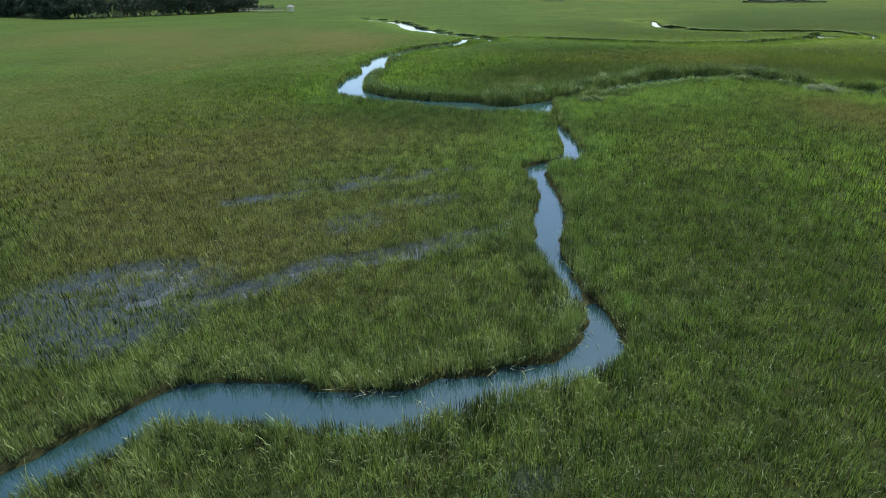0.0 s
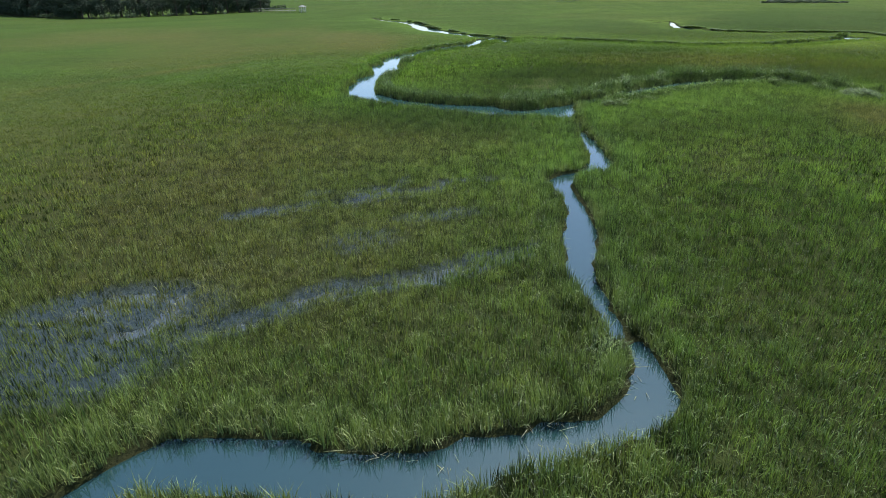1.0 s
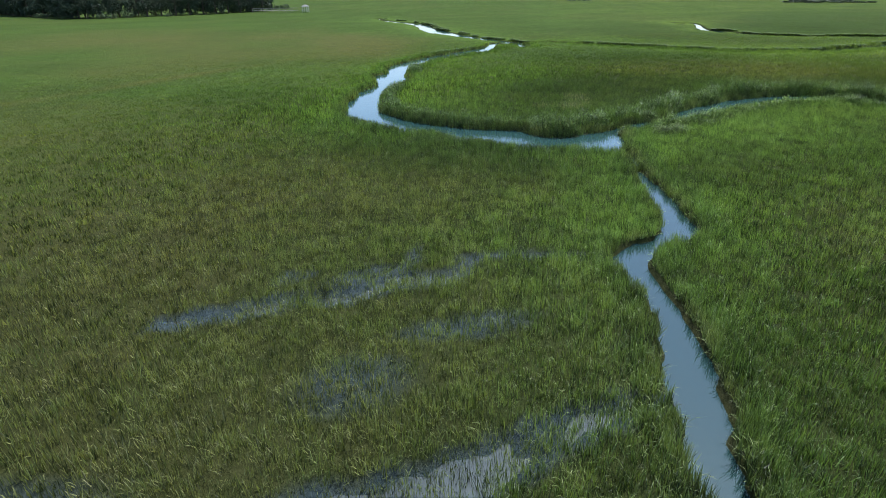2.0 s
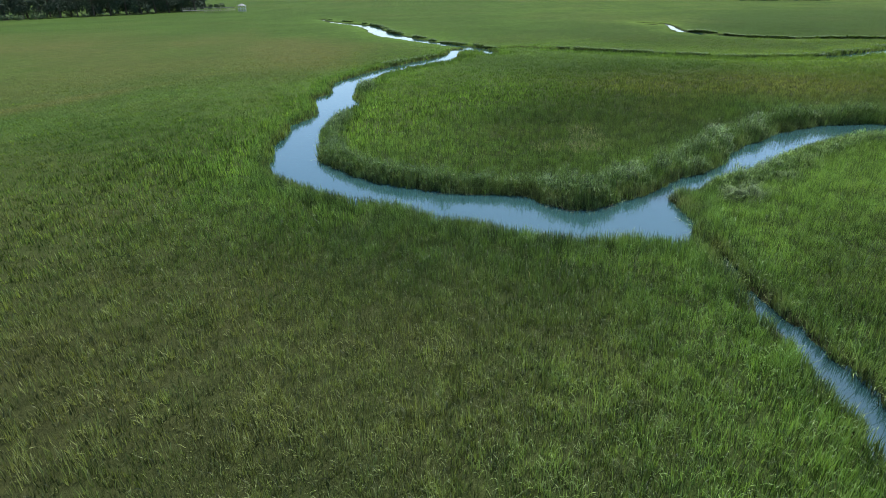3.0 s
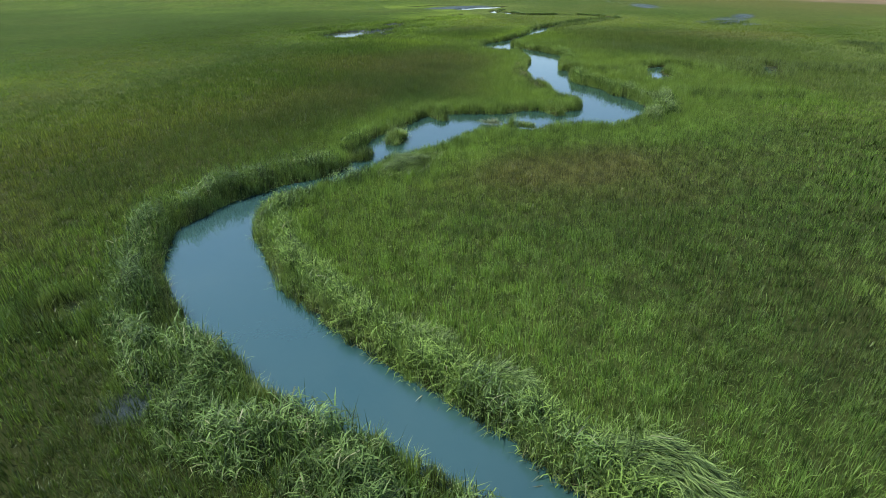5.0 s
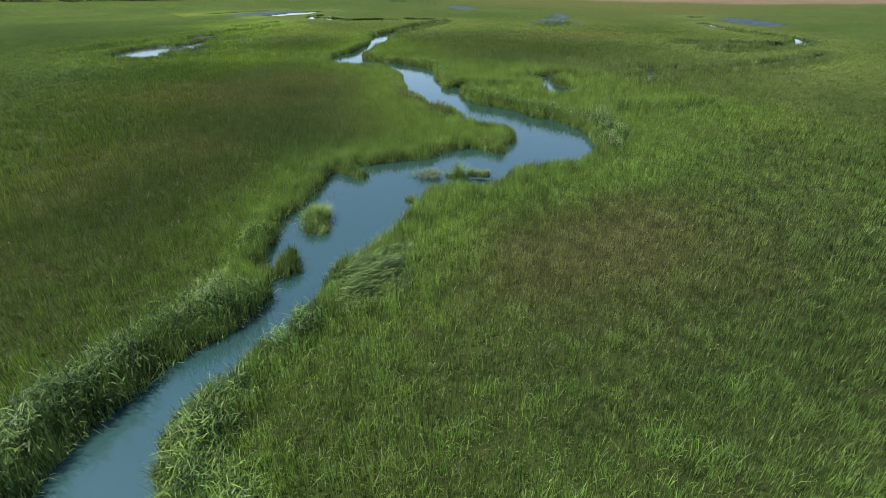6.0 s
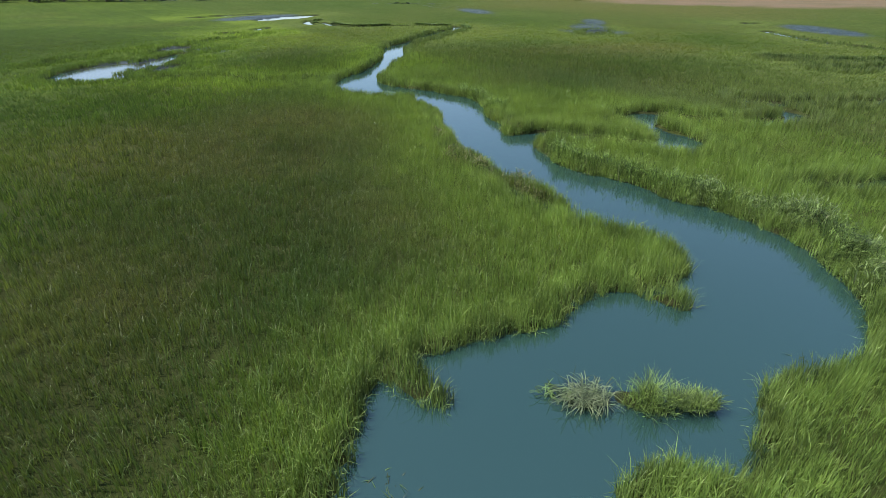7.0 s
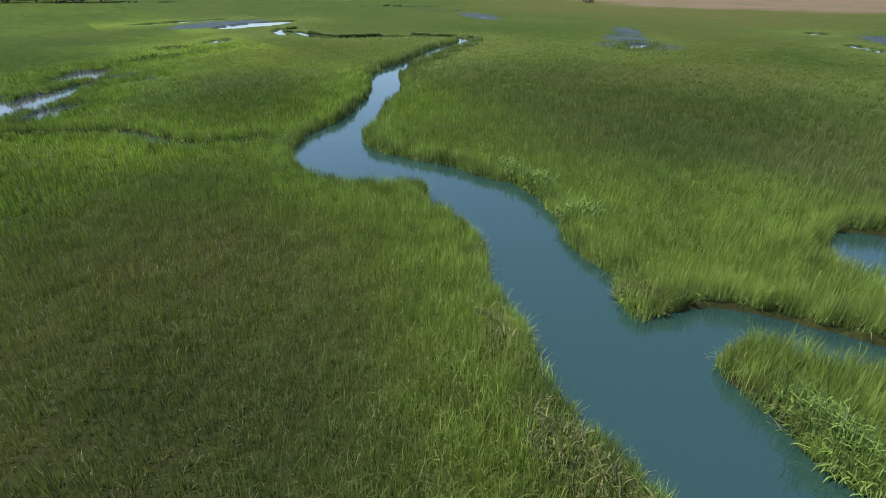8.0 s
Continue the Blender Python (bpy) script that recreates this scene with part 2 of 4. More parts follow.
# ---- narrow creeks as middle lines with half widths ----
UPPER_HEAD = [(9.8, 100.6, 0.9), (9.0, 104.4, 1.1), (6.2, 106.2, 1.3), (4.4, 102.0, 0.9), (3.0, 97.2, 1.7), (0.2, 93.8, 1.9), (-2.6, 90.6, 1.7)]
LOWER_TAIL = [
    (96.5, 9.6, 1.3), (99.5, 6.0, 0.6), (102.5, 1.0, 0.9), (106.0, -3.6, 1.1), (109.0, -9.5, 0.8), (113.0, -12.0, 0.5), (118.0, -8.6, 0.5), (120.6, -4.0, 0.6), (122.5, 0.5, 0.6), (126.5, 3.0, 0.6), (134.0, 2.5, 0.5),
]
TRIBUTARY = [
    (57.2, 25.4, 1.12), (56.6, 24.0, 0.88), (55.4, 23.2, 0.80), (54.2, 22.7, 0.78), (53.0, 22.1, 0.78), (52.0, 21.3, 0.81), (51.0, 20.5, 1.2), (50.9, 19.2, 1.5), (51.9, 18.2, 0.81), (52.8, 18.2, 0.75), (53.9, 17.8, 0.80),
    (55.0, 17.2, 0.62), (55.6, 16.8, 1.3), (56.0, 15.2, 1.00), (55.4, 14.5, 0.81), (54.4, 14.0, 0.80), (52.9, 13.6, 0.80), (51.3, 12.7, 0.80), (50.2, 11.5, 0.88), (49.6, 9.5, 0.88), (49.3, 8.0, 0.75), (50.5, 6.8, 0.75), (52.2, 6.3, 0.75), (54.2, 6.2, 0.75),
]
BACKWATER = [(55.8, 16.6, 0.5), (56.6, 17.1, 0.35), (57.4, 17.0, 0.25)]
NORTH_CREEK = [
    (64.6, 96.4, 0.9), (64.6, 93.4, 2.0), (61.5, 92.6, 1.5), (59.0, 91.4, 1.3), (55.0, 89.6, 1.3), (48.2, 87.0, 1.5), (45.2, 87.0, 0.6), (38.2, 88.4, 0.45), (32.2, 91.9, 0.45), (26.7, 96.5, 0.45), (20.5, 101.5, 0.45),
    (15.0, 107.0, 0.5), (9.0, 106.0, 0.9),
]
NORTH_LOOP = [(68.0, 89.4, 0.7), (70.6, 91.5, 0.5), (72.4, 96.0, 0.5), (72.4, 100.6, 0.55), (67.0, 103.0, 0.5), (62.4, 105.4, 0.5), (56.5, 107.0, 0.5), (51.5, 111.5, 0.55), (49.6, 118.5, 0.5), (46.8, 124.4, 0.9)]
SOUTH_DITCH = [(54.8, 5.5, 0.68), (53.4, 5.2, 0.68), (50.8, 3.2, 0.68), (48.2, -1.2, 0.72), (47.1, -7.0, 0.77), (46.7, -11.8, 0.77), (45.6, -15.0, 0.48), (46.5, -20.0, 0.48)]
SOUTH_LOOP = [(63.0, -18.0, 0.82), (58.5, -20.6, 0.82), (54.5, -24.6, 0.82), (52.6, -27.8, 0.92), (55.8, -34.5, 0.58), (61.0, -36.6, 0.82), (67.0, -38.5, 0.82), (77.0, -46.0, 0.58)]
SOUTH_BRANCH = [(57.5, -15.6, 0.72), (55.0, -15.6, 0.82), (53.6, -19.0, 0.77), (53.0, -24.0, 0.72)]
SHORT_DITCH = [(43.6, 21.6, 0.43), (42.4, 19.6, 0.62), (41.4, 17.4, 0.62), (40.4, 14.0, 0.48)]
EAST_DITCH = [(139.0, 2.5, 0.6), (136.0, 4.5, 0.6), (131.0, 5.8, 0.7)]
NORTH_DITCH = [(48.8, 146.0, 0.7), (52.0, 140.0, 0.4), (48.2, 127.0, 0.7), (48.0, 117.0, 0.5)]
WEST_DITCH = [(82.0, 28.4, 0.80), (83.4, 31.6, 0.60), (88.4, 34.0, 0.60), (92.0, 39.0, 0.60)]
FAR_CREEK = [(9.0, 106.0, 1.0), (2.0, 118.0, 0.9), (-4.2, 131.0, 2.0), (-7.0, 140.0, 1.6), (-11.0, 158.0, 1.6), (-24.0, 185.0, 0.5), (-34.0, 240.0, 0.5)]
# middle x, y, half lengths, turn in degrees
PONDS = [
    (99.5, 43.0, 5.6, 2.8, -38), (94.6, 42.8, 1.8, 2.4, 0), (101.6, 37.0, 4.2, 1.7, -35), (97.0, 36.6, 2.8, 1.1, -45), (105.4, 34.2, 1.2, 2.6, 50), (111.4, 33.0, 2.0, 3.0, 40), (107.4, 30.4, 0.5, 1.2, 20), (109.4, 45.0, 0.8, 2.6, 35), (118.6, 25.6, 0.7, 4.4, 20),
    (160.8, 12.0, 1.6, 7.0, 8), (148.0, 3.0, 3.2, 8.0, 22), (129.6, 15.4, 0.9, 2.4, 40), (126.0, 21.8, 1.0, 1.4, 0), (92.6, -24.4, 1.6, 3.0, 25), (84.8, -56.6, 1.2, 1.4, 0), (48.6, 139.6, 0.9, 1.2, 0), (22.9, 60.0, 0.3, 0.5, 0),
]
ISLETS = [
    (38.9, 46.7, 0.8, 0.6, -35), (39.9, 38.6, 0.55, 0.3, 45), (43.8, 42.6, 1.0, 0.38, 10), (42.0, 34.2, 0.6, 0.45, 20), (36.2, 48.9, 0.8, 0.28, -25), (50.9, 31.3, 2.3, 0.34, -3),
]
# wet flats: middle x, y, half lengths, turn, how wet
FLATS = [
    (-11.2, 15.8, 3.4, 2.0, 15, 0.62), (-10.2, 13.6, 2.6, 1.4, 20, 0.45), (-4.4, 27.0, 1.2, 0.5, 25, 0.75), (-6.9, 27.0, 0.8, 0.35, 20, 0.6), (-2.9, 28.4, 0.25, 0.9, 0, 0.6), (-1.0, 23.8, 2.2, 0.6, 12, 0.42),
    (-4.0, 21.3, 1.6, 1.2, 20, 0.36), (1.6, 7.6, 0.7, 0.4, 0, 0.3), (18.2, 57.0, 0.5, 0.7, 20, 0.75), (23.4, 59.3, 0.35, 0.8, 40, 0.9), (100.0, 40.0, 6.0, 3.6, -30, 0.6), (110.0, 31.0, 5.0, 2.2, 30, 0.5), (92.4, -24.0, 5.0, 3.2, 25, 0.5),
    (98.0, -29.0, 3.0, 6.0, 40, 0.45), (103.5, -37.0, 2.0, 6.0, 45, 0.45), (72.0, -53.5, 3.5, 8.0, 55, 0.62), (152.0, 8.0, 4.0, 9.0, 15, 0.5), (138.0, -37.5, 3.0, 9.0, 70, 0.4),
]
# shallow wet lanes through the meadow: middle lines with half widths
LANES = [
    [(-8.0, 15.0, 0.4), (-5.8, 16.4, 0.42), (-4.9, 17.3, 0.42), (-2.4, 18.1, 0.42), (-0.4, 18.8, 0.5), (1.1, 19.7, 0.42), (2.6, 20.3, 0.36), (3.7, 20.7, 0.3)],
    [(-10.3, 24.2, 0.3), (-8.3, 24.7, 0.38), (-6.5, 25.5, 0.42), (-5.0, 25.6, 0.36), (-3.4, 26.6, 0.5), (-1.3, 27.1, 0.32), (-1.0, 28.4, 0.28)],
    [(-1.0, 28.4, 0.2), (1.0, 28.5, 0.2), (4.0, 28.4, 0.22)],
]
# bare reddish field beyond the marsh
DRY_FIELD = (114.0, -149.0, 72.0, 43.0, 46)
# patches of the meadows: x, y, half lengths, turn, how much
TAWNY_PATCHES = [
    (-12, 24, 12, 7, 154, 0.75), (-24, 42, 18, 12, 145, 0.75), (-6, 36, 9, 6, 171, 0.55), (0, 14, 4, 2, 0, 0.20), (-63, 129, 45, 22, 151, 0.75), (-15, 105, 21, 8, 102, 0.60), (-40, 84, 18, 9, 60, 0.5), (-34, 74, 17, 1.6, 58, 0.6), (-11, 16, 6, 4, 15, 0.5), (15, 31, 6, 2, 55, 0.30), (-20, 114, 15, 5, 110, 0.60),
    (30, 72, 17, 7, 152, 0.50), (18, 69, 12, 6, 62, 0.30), (50, 71, 21, 10, 122, 0.30),
]
TAWNY_PATCHES_EAST = [
    (29, 34.5, 8, 4, 95, 0.50), (64, 39, 11, 7, 170, 0.35), (81, -5, 21, 11, 76, 0.25), (31, 39, 5, 3, 103, 0.80), (53, 48, 5, 3, 3, 0.50), (69, 46, 10, 5, 35, 0.50), (67, 6, 12, 8, 60, 0.15), (50, 53, 7, 2, 1, 0.25), (71, 42, 6, 4, 24, 0.35),
    (53, 38, 2, 2, 0, 0.30), (70, 35, 5, 3, 41, 0.40), (79, -10, 12, 5, 58, 0.45), (72, 13, 5, 4, 110, 0.20), (63, 31, 3, 2, 148, 0.30), (130, -95, 45, 45, 0, 1.2),
]
DEEP_PATCHES = [
    (10, 15, 9, 7, 60, 0.40), (11, 26, 8, 4, 60, 0.30), (16, 88, 15, 7, 145, 0.30), (15, 64, 8, 8, 59, 0.40), (-13, 72, 4, 2, 108, 0.30), (1, 42, 5, 2, 155, 0.30), (5, 57, 6, 3, 83, 0.30), (25, 41, 6, 4, 150, 0.10), (17, 57, 6, 3.5, 40, 0.35), (25, 70, 8, 4, 67, 0.35), (61, 52, 15, 12, 5, 0.20),
    (36, 64, 7, 3, 31, 0.40), (60, 40, 13, 8, 170, 0.22), (53, 42, 7, 5, 160, 0.38), (-5, 43, 4, 3, 150, 0.35), (0, 12.6, 6, 1.6, 5, 0.3), (2, 6.5, 10, 3.5, 0, 0.3), (46, 50, 6, 4, 150, 0.5), (115, 58, 34, 24, 0, 0.65), (110, 125, 60, 40, 0, 0.45), (58, 115, 32, 20, 150, 0.3), (40, 57, 8, 5, 150, 0.35), (0, 39.5, 9, 3, 165, 0.5), (12, 37, 4, 3, 120, 0.2), (22, 74, 16, 8, 60, 0.3), (8, 60, 8, 5, 60, 0.3), (2.5, 50, 7, 2.5, 160, 0.4), (62, 36, 4, 2, 41, 0.35), (100, 26, 11, 7, 5, 0.20), (66, 5, 7, 3, 59, 0.15),
]
BRIGHT_PATCHES = [
    (22, 46, 10, 5, 179, 0.30), (18, 47, 8, 3, 28, 0.40), (2, 57, 7, 5, 140, 0.35), (67, 85, 16, 12, 2, 0.20), (30, 105, 20, 5, 146, 0.15), (42, 50, 10, 3, 115, 0.35), (37, 21, 7, 3, 75, 0.30), (34.5, 43, 4, 2, 132, 0.50),
    (43, 14, 8, 4, 67, 0.45), (50, 36, 6, 4, 44, 0.30), (57, 34, 4, 2, 146, 0.25), (101, -10, 10, 7, 131, 0.50), (83, 34, 8, 2, 50, 0.35), (50, 5, 22, 13, 95, 0.9), (33, 28, 6, 8, 0, 0.25), (80, 12, 14, 8, 60, 0.2), (56, 21, 4, 3, 62, 0.30), (13.5, 43, 5, 2.5, 25, 0.1), (47, 23, 6, 3, 10, 0.35),
]
# line along which the meadow is built most finely
NEAR_LINE = [(0, 10), (0, 24), (3, 40), (14, 50), (28, 49), (40, 39), (54, 30), (64, 24)]

rng = np.random.default_rng(7)
TABLE = rng.random((256, 256))


def vnoise(x, y, size, seed=0):
    """Smooth noise 0..1 of that size in metres."""
    u, v = x / size + seed * 17.31, y / size + seed * 9.77
    i, j = np.floor(u).astype(int), np.floor(v).astype(int)
    f, g = u - i, v - j
    f, g = f * f * (3 - 2 * f), g * g * (3 - 2 * g)
    a, b, c, d = (TABLE[(i + p) & 255, (j + q) & 255] for p, q in ((0, 0), (1, 0), (0, 1), (1, 1)))
    return (a * (1 - f) + b * f) * (1 - g) + (c * (1 - f) + d * f) * g


def fbm(x, y, size, seed=0, octaves=4):
    s = sum(vnoise(x, y, size / 2 ** k, seed + k) / 2 ** k for k in range(octaves))
    return s / sum(1 / 2 ** k for k in range(octaves))


def step(x, a, b):
    u = np.clip((x - a) / (b - a), 0, 1)
    return u * u * (3 - 2 * u)


def spline(points, gap=0.15):
    """Points on the smooth curve through the given ones."""
    p = np.array(points, float)
    p = np.vstack([2 * p[0] - p[1], p, 2 * p[-1] - p[-2]])
    out = []
    for k in range(1, len(p) - 2):
        n = max(2, int(np.hypot(*(p[k + 1] - p[k])[:2]) / gap))
        u = np.linspace(0, 1, n, endpoint=False)[:, None]
        a, b, c, d = p[k - 1:k + 3]
        out.append(0.5 * (2 * b + (c - a) * u + (2 * a - 5 * b + 4 * c - d) * u ** 2 + (3 * b - a - 3 * c + d) * u ** 3))
    return np.vstack(out)


CELL, X0, Y0, X1, Y1, FAR = 0.25, -45.0, -70.0, 175.0, 190.0, 14.0
GX, GY = np.arange(X0, X1, CELL), np.arange(Y0, Y1, CELL)
shore, size = np.full((len(GX), len(GY)), FAR), np.full((len(GX), len(GY)), 0.5)


def window(x, y, r):
    i0, i1 = np.searchsorted(GX, (x - r, x + r))
    j0, j1 = np.searchsorted(GY, (y - r, y + r))
    return slice(i0, i1), slice(j0, j1)


def ellipse(x, y, e):
    """Rough distance in metres from the rim of an ellipse, less than 0 inside."""
    cx, cy, a, b, turn = e[:5]
    c, s = math.cos(radians(turn)), math.sin(radians(turn))
    u, v = (x - cx) * c + (y - cy) * s, -(x - cx) * s + (y - cy) * c
    return (np.sqrt((u / a) ** 2 + (v / b) ** 2) - 1) * min(a, b)


def stamp(x, y, w, half):
    """Lowers the distance to the water round a point of a bank, or of a middle line of half width w."""
    a, b = window(x, y, FAR)
    if a.stop > a.start and b.stop > b.start:
        d = np.hypot(GX[a, None] - x, GY[None, b] - y) - w
        size[a, b] = np.where(d < shore[a, b], half, size[a, b])
        shore[a, b] = np.minimum(shore[a, b], d)


def within(loop):
    """Which cells of the plan lie inside a closed line."""
    inside = np.zeros(shore.shape, bool)
    for (ax, ay), (bx, by) in zip(loop, np.roll(loop, -1, axis=0)):
        if ax == bx:
            continue
        i0, i1 = np.searchsorted(GX, (min(ax, bx), max(ax, bx)))
        if i1 > i0:
            cut = ay + (GX[i0:i1] - ax) * (by - ay) / (bx - ax)
            inside[i0:i1] ^= GY[None] < cut[:, None]
    return inside


wet_side = np.zeros(shore.shape, bool)
for one, other in REACHES:
    one, other = spline(one, 0.3), spline(other, 0.3)
    for edge, across in ((one, other), (other, one)):
        for x, y in edge:
            stamp(x, y, 0.0, np.hypot(across[:, 0] - x, across[:, 1] - y).min() / 2)
    wet_side |= within(np.vstack([one, other[::-1]]))
shore = np.where(wet_side, -shore, shore)
for line in (UPPER_HEAD, LOWER_TAIL, TRIBUTARY, BACKWATER, NORTH_CREEK, NORTH_LOOP, SOUTH_DITCH, SOUTH_LOOP, SOUTH_BRANCH, SHORT_DITCH, EAST_DITCH, NORTH_DITCH, WEST_DITCH, FAR_CREEK):
    for x, y, w in spline(line, 0.3):
        stamp(x, y, w, w)
for e in PONDS:
    a, b = window(e[0], e[1], FAR)
    shore[a, b] = np.minimum(shore[a, b], ellipse(GX[a, None], GY[None, b], e))
for e in ISLETS:
    a, b = window(e[0], e[1], 3)
    shore[a, b] = np.maximum(shore[a, b], -ellipse(GX[a, None], GY[None, b], e))


def bank(x, y):
    """Metres from the waterline: less than 0 in the creeks."""
    d = on_plan(shore, x, y, FAR)
    ragged = (fbm(x, y, 1.6, 3) - 0.5) * 0.45 + (vnoise(x, y, 0.35, 5) - 0.5) * 0.16
    far = step(line_distance(x, y), 40, 60)
    ragged = ragged + far * (fbm(x, y, 5.0, 6, 3) - 0.5) * 0.6
    return d + ragged * np.clip(1.2 - np.abs(d) * 0.15, 0.2, 1)


def creek_size(x, y):
    """Half width of the creek nearby."""
    i = np.clip(((x - X0) / CELL).astype(int), 0, len(GX) - 1)
    j = np.clip(((y - Y0) / CELL).astype(int), 0, len(GY) - 1)
    return size[i, j]


damp = np.zeros(shore.shape)
for e in FLATS:
    a, b = window(e[0], e[1], 1.6 * max(e[2], e[3]))
    damp[a, b] = np.maximum(damp[a, b], e[5] * step(ellipse(GX[a, None], GY[None, b], e) / min(e[2], e[3]), 0.6, -0.5))
for lane in LANES:
    for x, y, w in spline(lane, 0.2):
        a, b = window(x, y, 2 * w + 0.3)
        damp[a, b] = np.maximum(damp[a, b], 0.9 * step(np.hypot(GX[a, None] - x, GY[None, b] - y) / w, 1.9, 0.5))


def on_plan(field, x, y, outside):
    """The value of a field of the plan at each place."""
    u, v = (x - X0) / CELL, (y - Y0) / CELL
    inside = (u > 0) & (v > 0) & (u < len(GX) - 1.01) & (v < len(GY) - 1.01)
    u, v = np.clip(u, 0, len(GX) - 1.01), np.clip(v, 0, len(GY) - 1.01)
    i, j = u.astype(int), v.astype(int)
    f, g = u - i, v - j
    d = (field[i, j] * (1 - f) + field[i + 1, j] * f) * (1 - g) + (field[i, j + 1] * (1 - f) + field[i + 1, j + 1] * f) * g
    return np.where(inside, d, outside)


def wetness(x, y):
    """0 on dry ground, 1 in the shallow wet flats."""
    return on_plan(damp, x, y, 0.0)


def line_distance(x, y):
    d = np.full(x.shape, 1e9)
    for (ax, ay), (bx, by) in zip(NEAR_LINE, NEAR_LINE[1:]):
        ux, uy = bx - ax, by - ay
        t = np.clip(((x - ax) * ux + (y - ay) * uy) / (ux * ux + uy * uy), 0, 1)
        d = np.minimum(d, np.hypot(x - ax - t * ux, y - ay - t * uy))
    return d


def patches(x, y, table):
    v = np.zeros_like(x)
    for px, py, a, b, turn, k in table:
        c, q = math.cos(radians(turn)), math.sin(radians(turn))
        u, w = (x - px) * c + (y - py) * q, -(x - px) * q + (y - py) * c
        v = v + k * np.exp(-((u / a) ** 2 + (w / b) ** 2) ** 1.3 * 0.8)
    return v


def narrow_east(x, y):
    """1 along the narrow side creeks of the eastern meadow."""
    return step(x, 38, 44) * step(creek_size(x, y), 1.4, 0.9) * step(y, 27, 23)


def growth_and_shade(x, y, d):
    """From -1 where the sward is dark and low, or painted as shaded at the waterline, to 1 where it grows bright and
    tall.
    """
    east = step(x, 16, 34)
    slot = narrow_east(x, y)
    # dark stems and bank-face shade painted at the waterline, brighter rim behind narrow creeks
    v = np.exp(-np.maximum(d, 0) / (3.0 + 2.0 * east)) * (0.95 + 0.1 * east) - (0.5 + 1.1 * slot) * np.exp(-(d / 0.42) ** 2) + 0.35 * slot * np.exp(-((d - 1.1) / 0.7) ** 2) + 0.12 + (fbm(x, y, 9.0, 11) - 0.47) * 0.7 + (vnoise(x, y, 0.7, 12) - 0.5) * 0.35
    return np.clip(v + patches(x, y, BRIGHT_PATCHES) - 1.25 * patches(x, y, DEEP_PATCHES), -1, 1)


def lushness(x, y, d):
    return np.maximum(growth_and_shade(x, y, d), 0)


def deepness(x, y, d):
    return np.maximum(-growth_and_shade(x, y, d), 0)


def dryness(x, y, d):
    v = (fbm(x, y, 14.0, 31) - 0.45) * 0.9 + patches(x, y, TAWNY_PATCHES) + patches(x, y, TAWNY_PATCHES_EAST)
    return np.clip(v * step(d, 1.0, 6.0) + (fbm(x, y, 0.9, 41) - 0.5) * 0.5 + (0.9 - 0.55 * step(x, 16, 34)) * np.exp(-(d / 0.4) ** 2) * fbm(x, y, 0.7, 42), 0, 1)


def oliveness(x, y):
    """The sparse yellowish grass west of the narrow creek and along it."""
    return step(y, 34, 20) * np.maximum(step(x, 7, 3), step(y, 14, 9))


def ground_height(x, y, d=None):
    d = bank(x, y) if d is None else d
    far = step(line_distance(x, y), 45, 75)
    top = 0.17 + (fbm(x, y, 2.5, 51) - 0.5) * 0.12 + far * (fbm(x, y, 7.0, 52) - 0.5) * 0.15
    wet = wetness(x, y)
    wet = step(wet + (fbm(x, y, 1.1, 21) - 0.5) * 1.5 * (wet > 0.02), 0.48, 0.70)
    top = top * (1 - wet) + wet * -0.024 + 0.03 * (vnoise(x, y, 0.6, 54) - 0.2) * wet
    edge = step(d, -0.35, 0.15)
    return -0.55 * (1 - edge) + top * edge


def mesh_object(name, verts, faces, mat, attrs=None, parent=None, smooth=False):
    """One mesh from arrays of points and of faces with equal corners."""
    verts, faces = np.asarray(verts, np.float32), np.asarray(faces, np.int32)
    me = bpy.data.meshes.new(name)
    n, k = faces.shape
    me.vertices.add(len(verts))
    me.vertices.foreach_set("co", verts.ravel())
    me.loops.add(n * k)
    me.loops.foreach_set("vertex_index", faces.ravel())
    me.polygons.add(n)
    me.polygons.foreach_set("loop_start", np.arange(0, n * k, k, dtype=np.int32))
    me.polygons.foreach_set("use_smooth", np.full(n, smooth))
    for key, values in (attrs or {}).items():
        me.attributes.new(key, "FLOAT", "POINT").data.foreach_set("value", np.asarray(values, np.float32))
    me.materials.append(mat)
    me.update(calc_edges=True)
    ob = new(name, me)
    if parent:
        ob.parent = parent
    return ob


# ---- ground and water ----


def ruler(a, b, c, d, fine, mid, reach):
    """Grid lines: fine from b to c, middling from a to d, and ever wider out to reach."""
    inner = np.concatenate([np.arange(a, b, mid), np.arange(b, c, fine), np.arange(c, d, mid)])
    out, s, left, right = mid, 1.17, [], []
    x = 0.0
    while x < reach:
        out *= s
        x += out
        left.append(a - x)
        right.append(d + x - mid)
    return np.concatenate([left[::-1], inner, right])


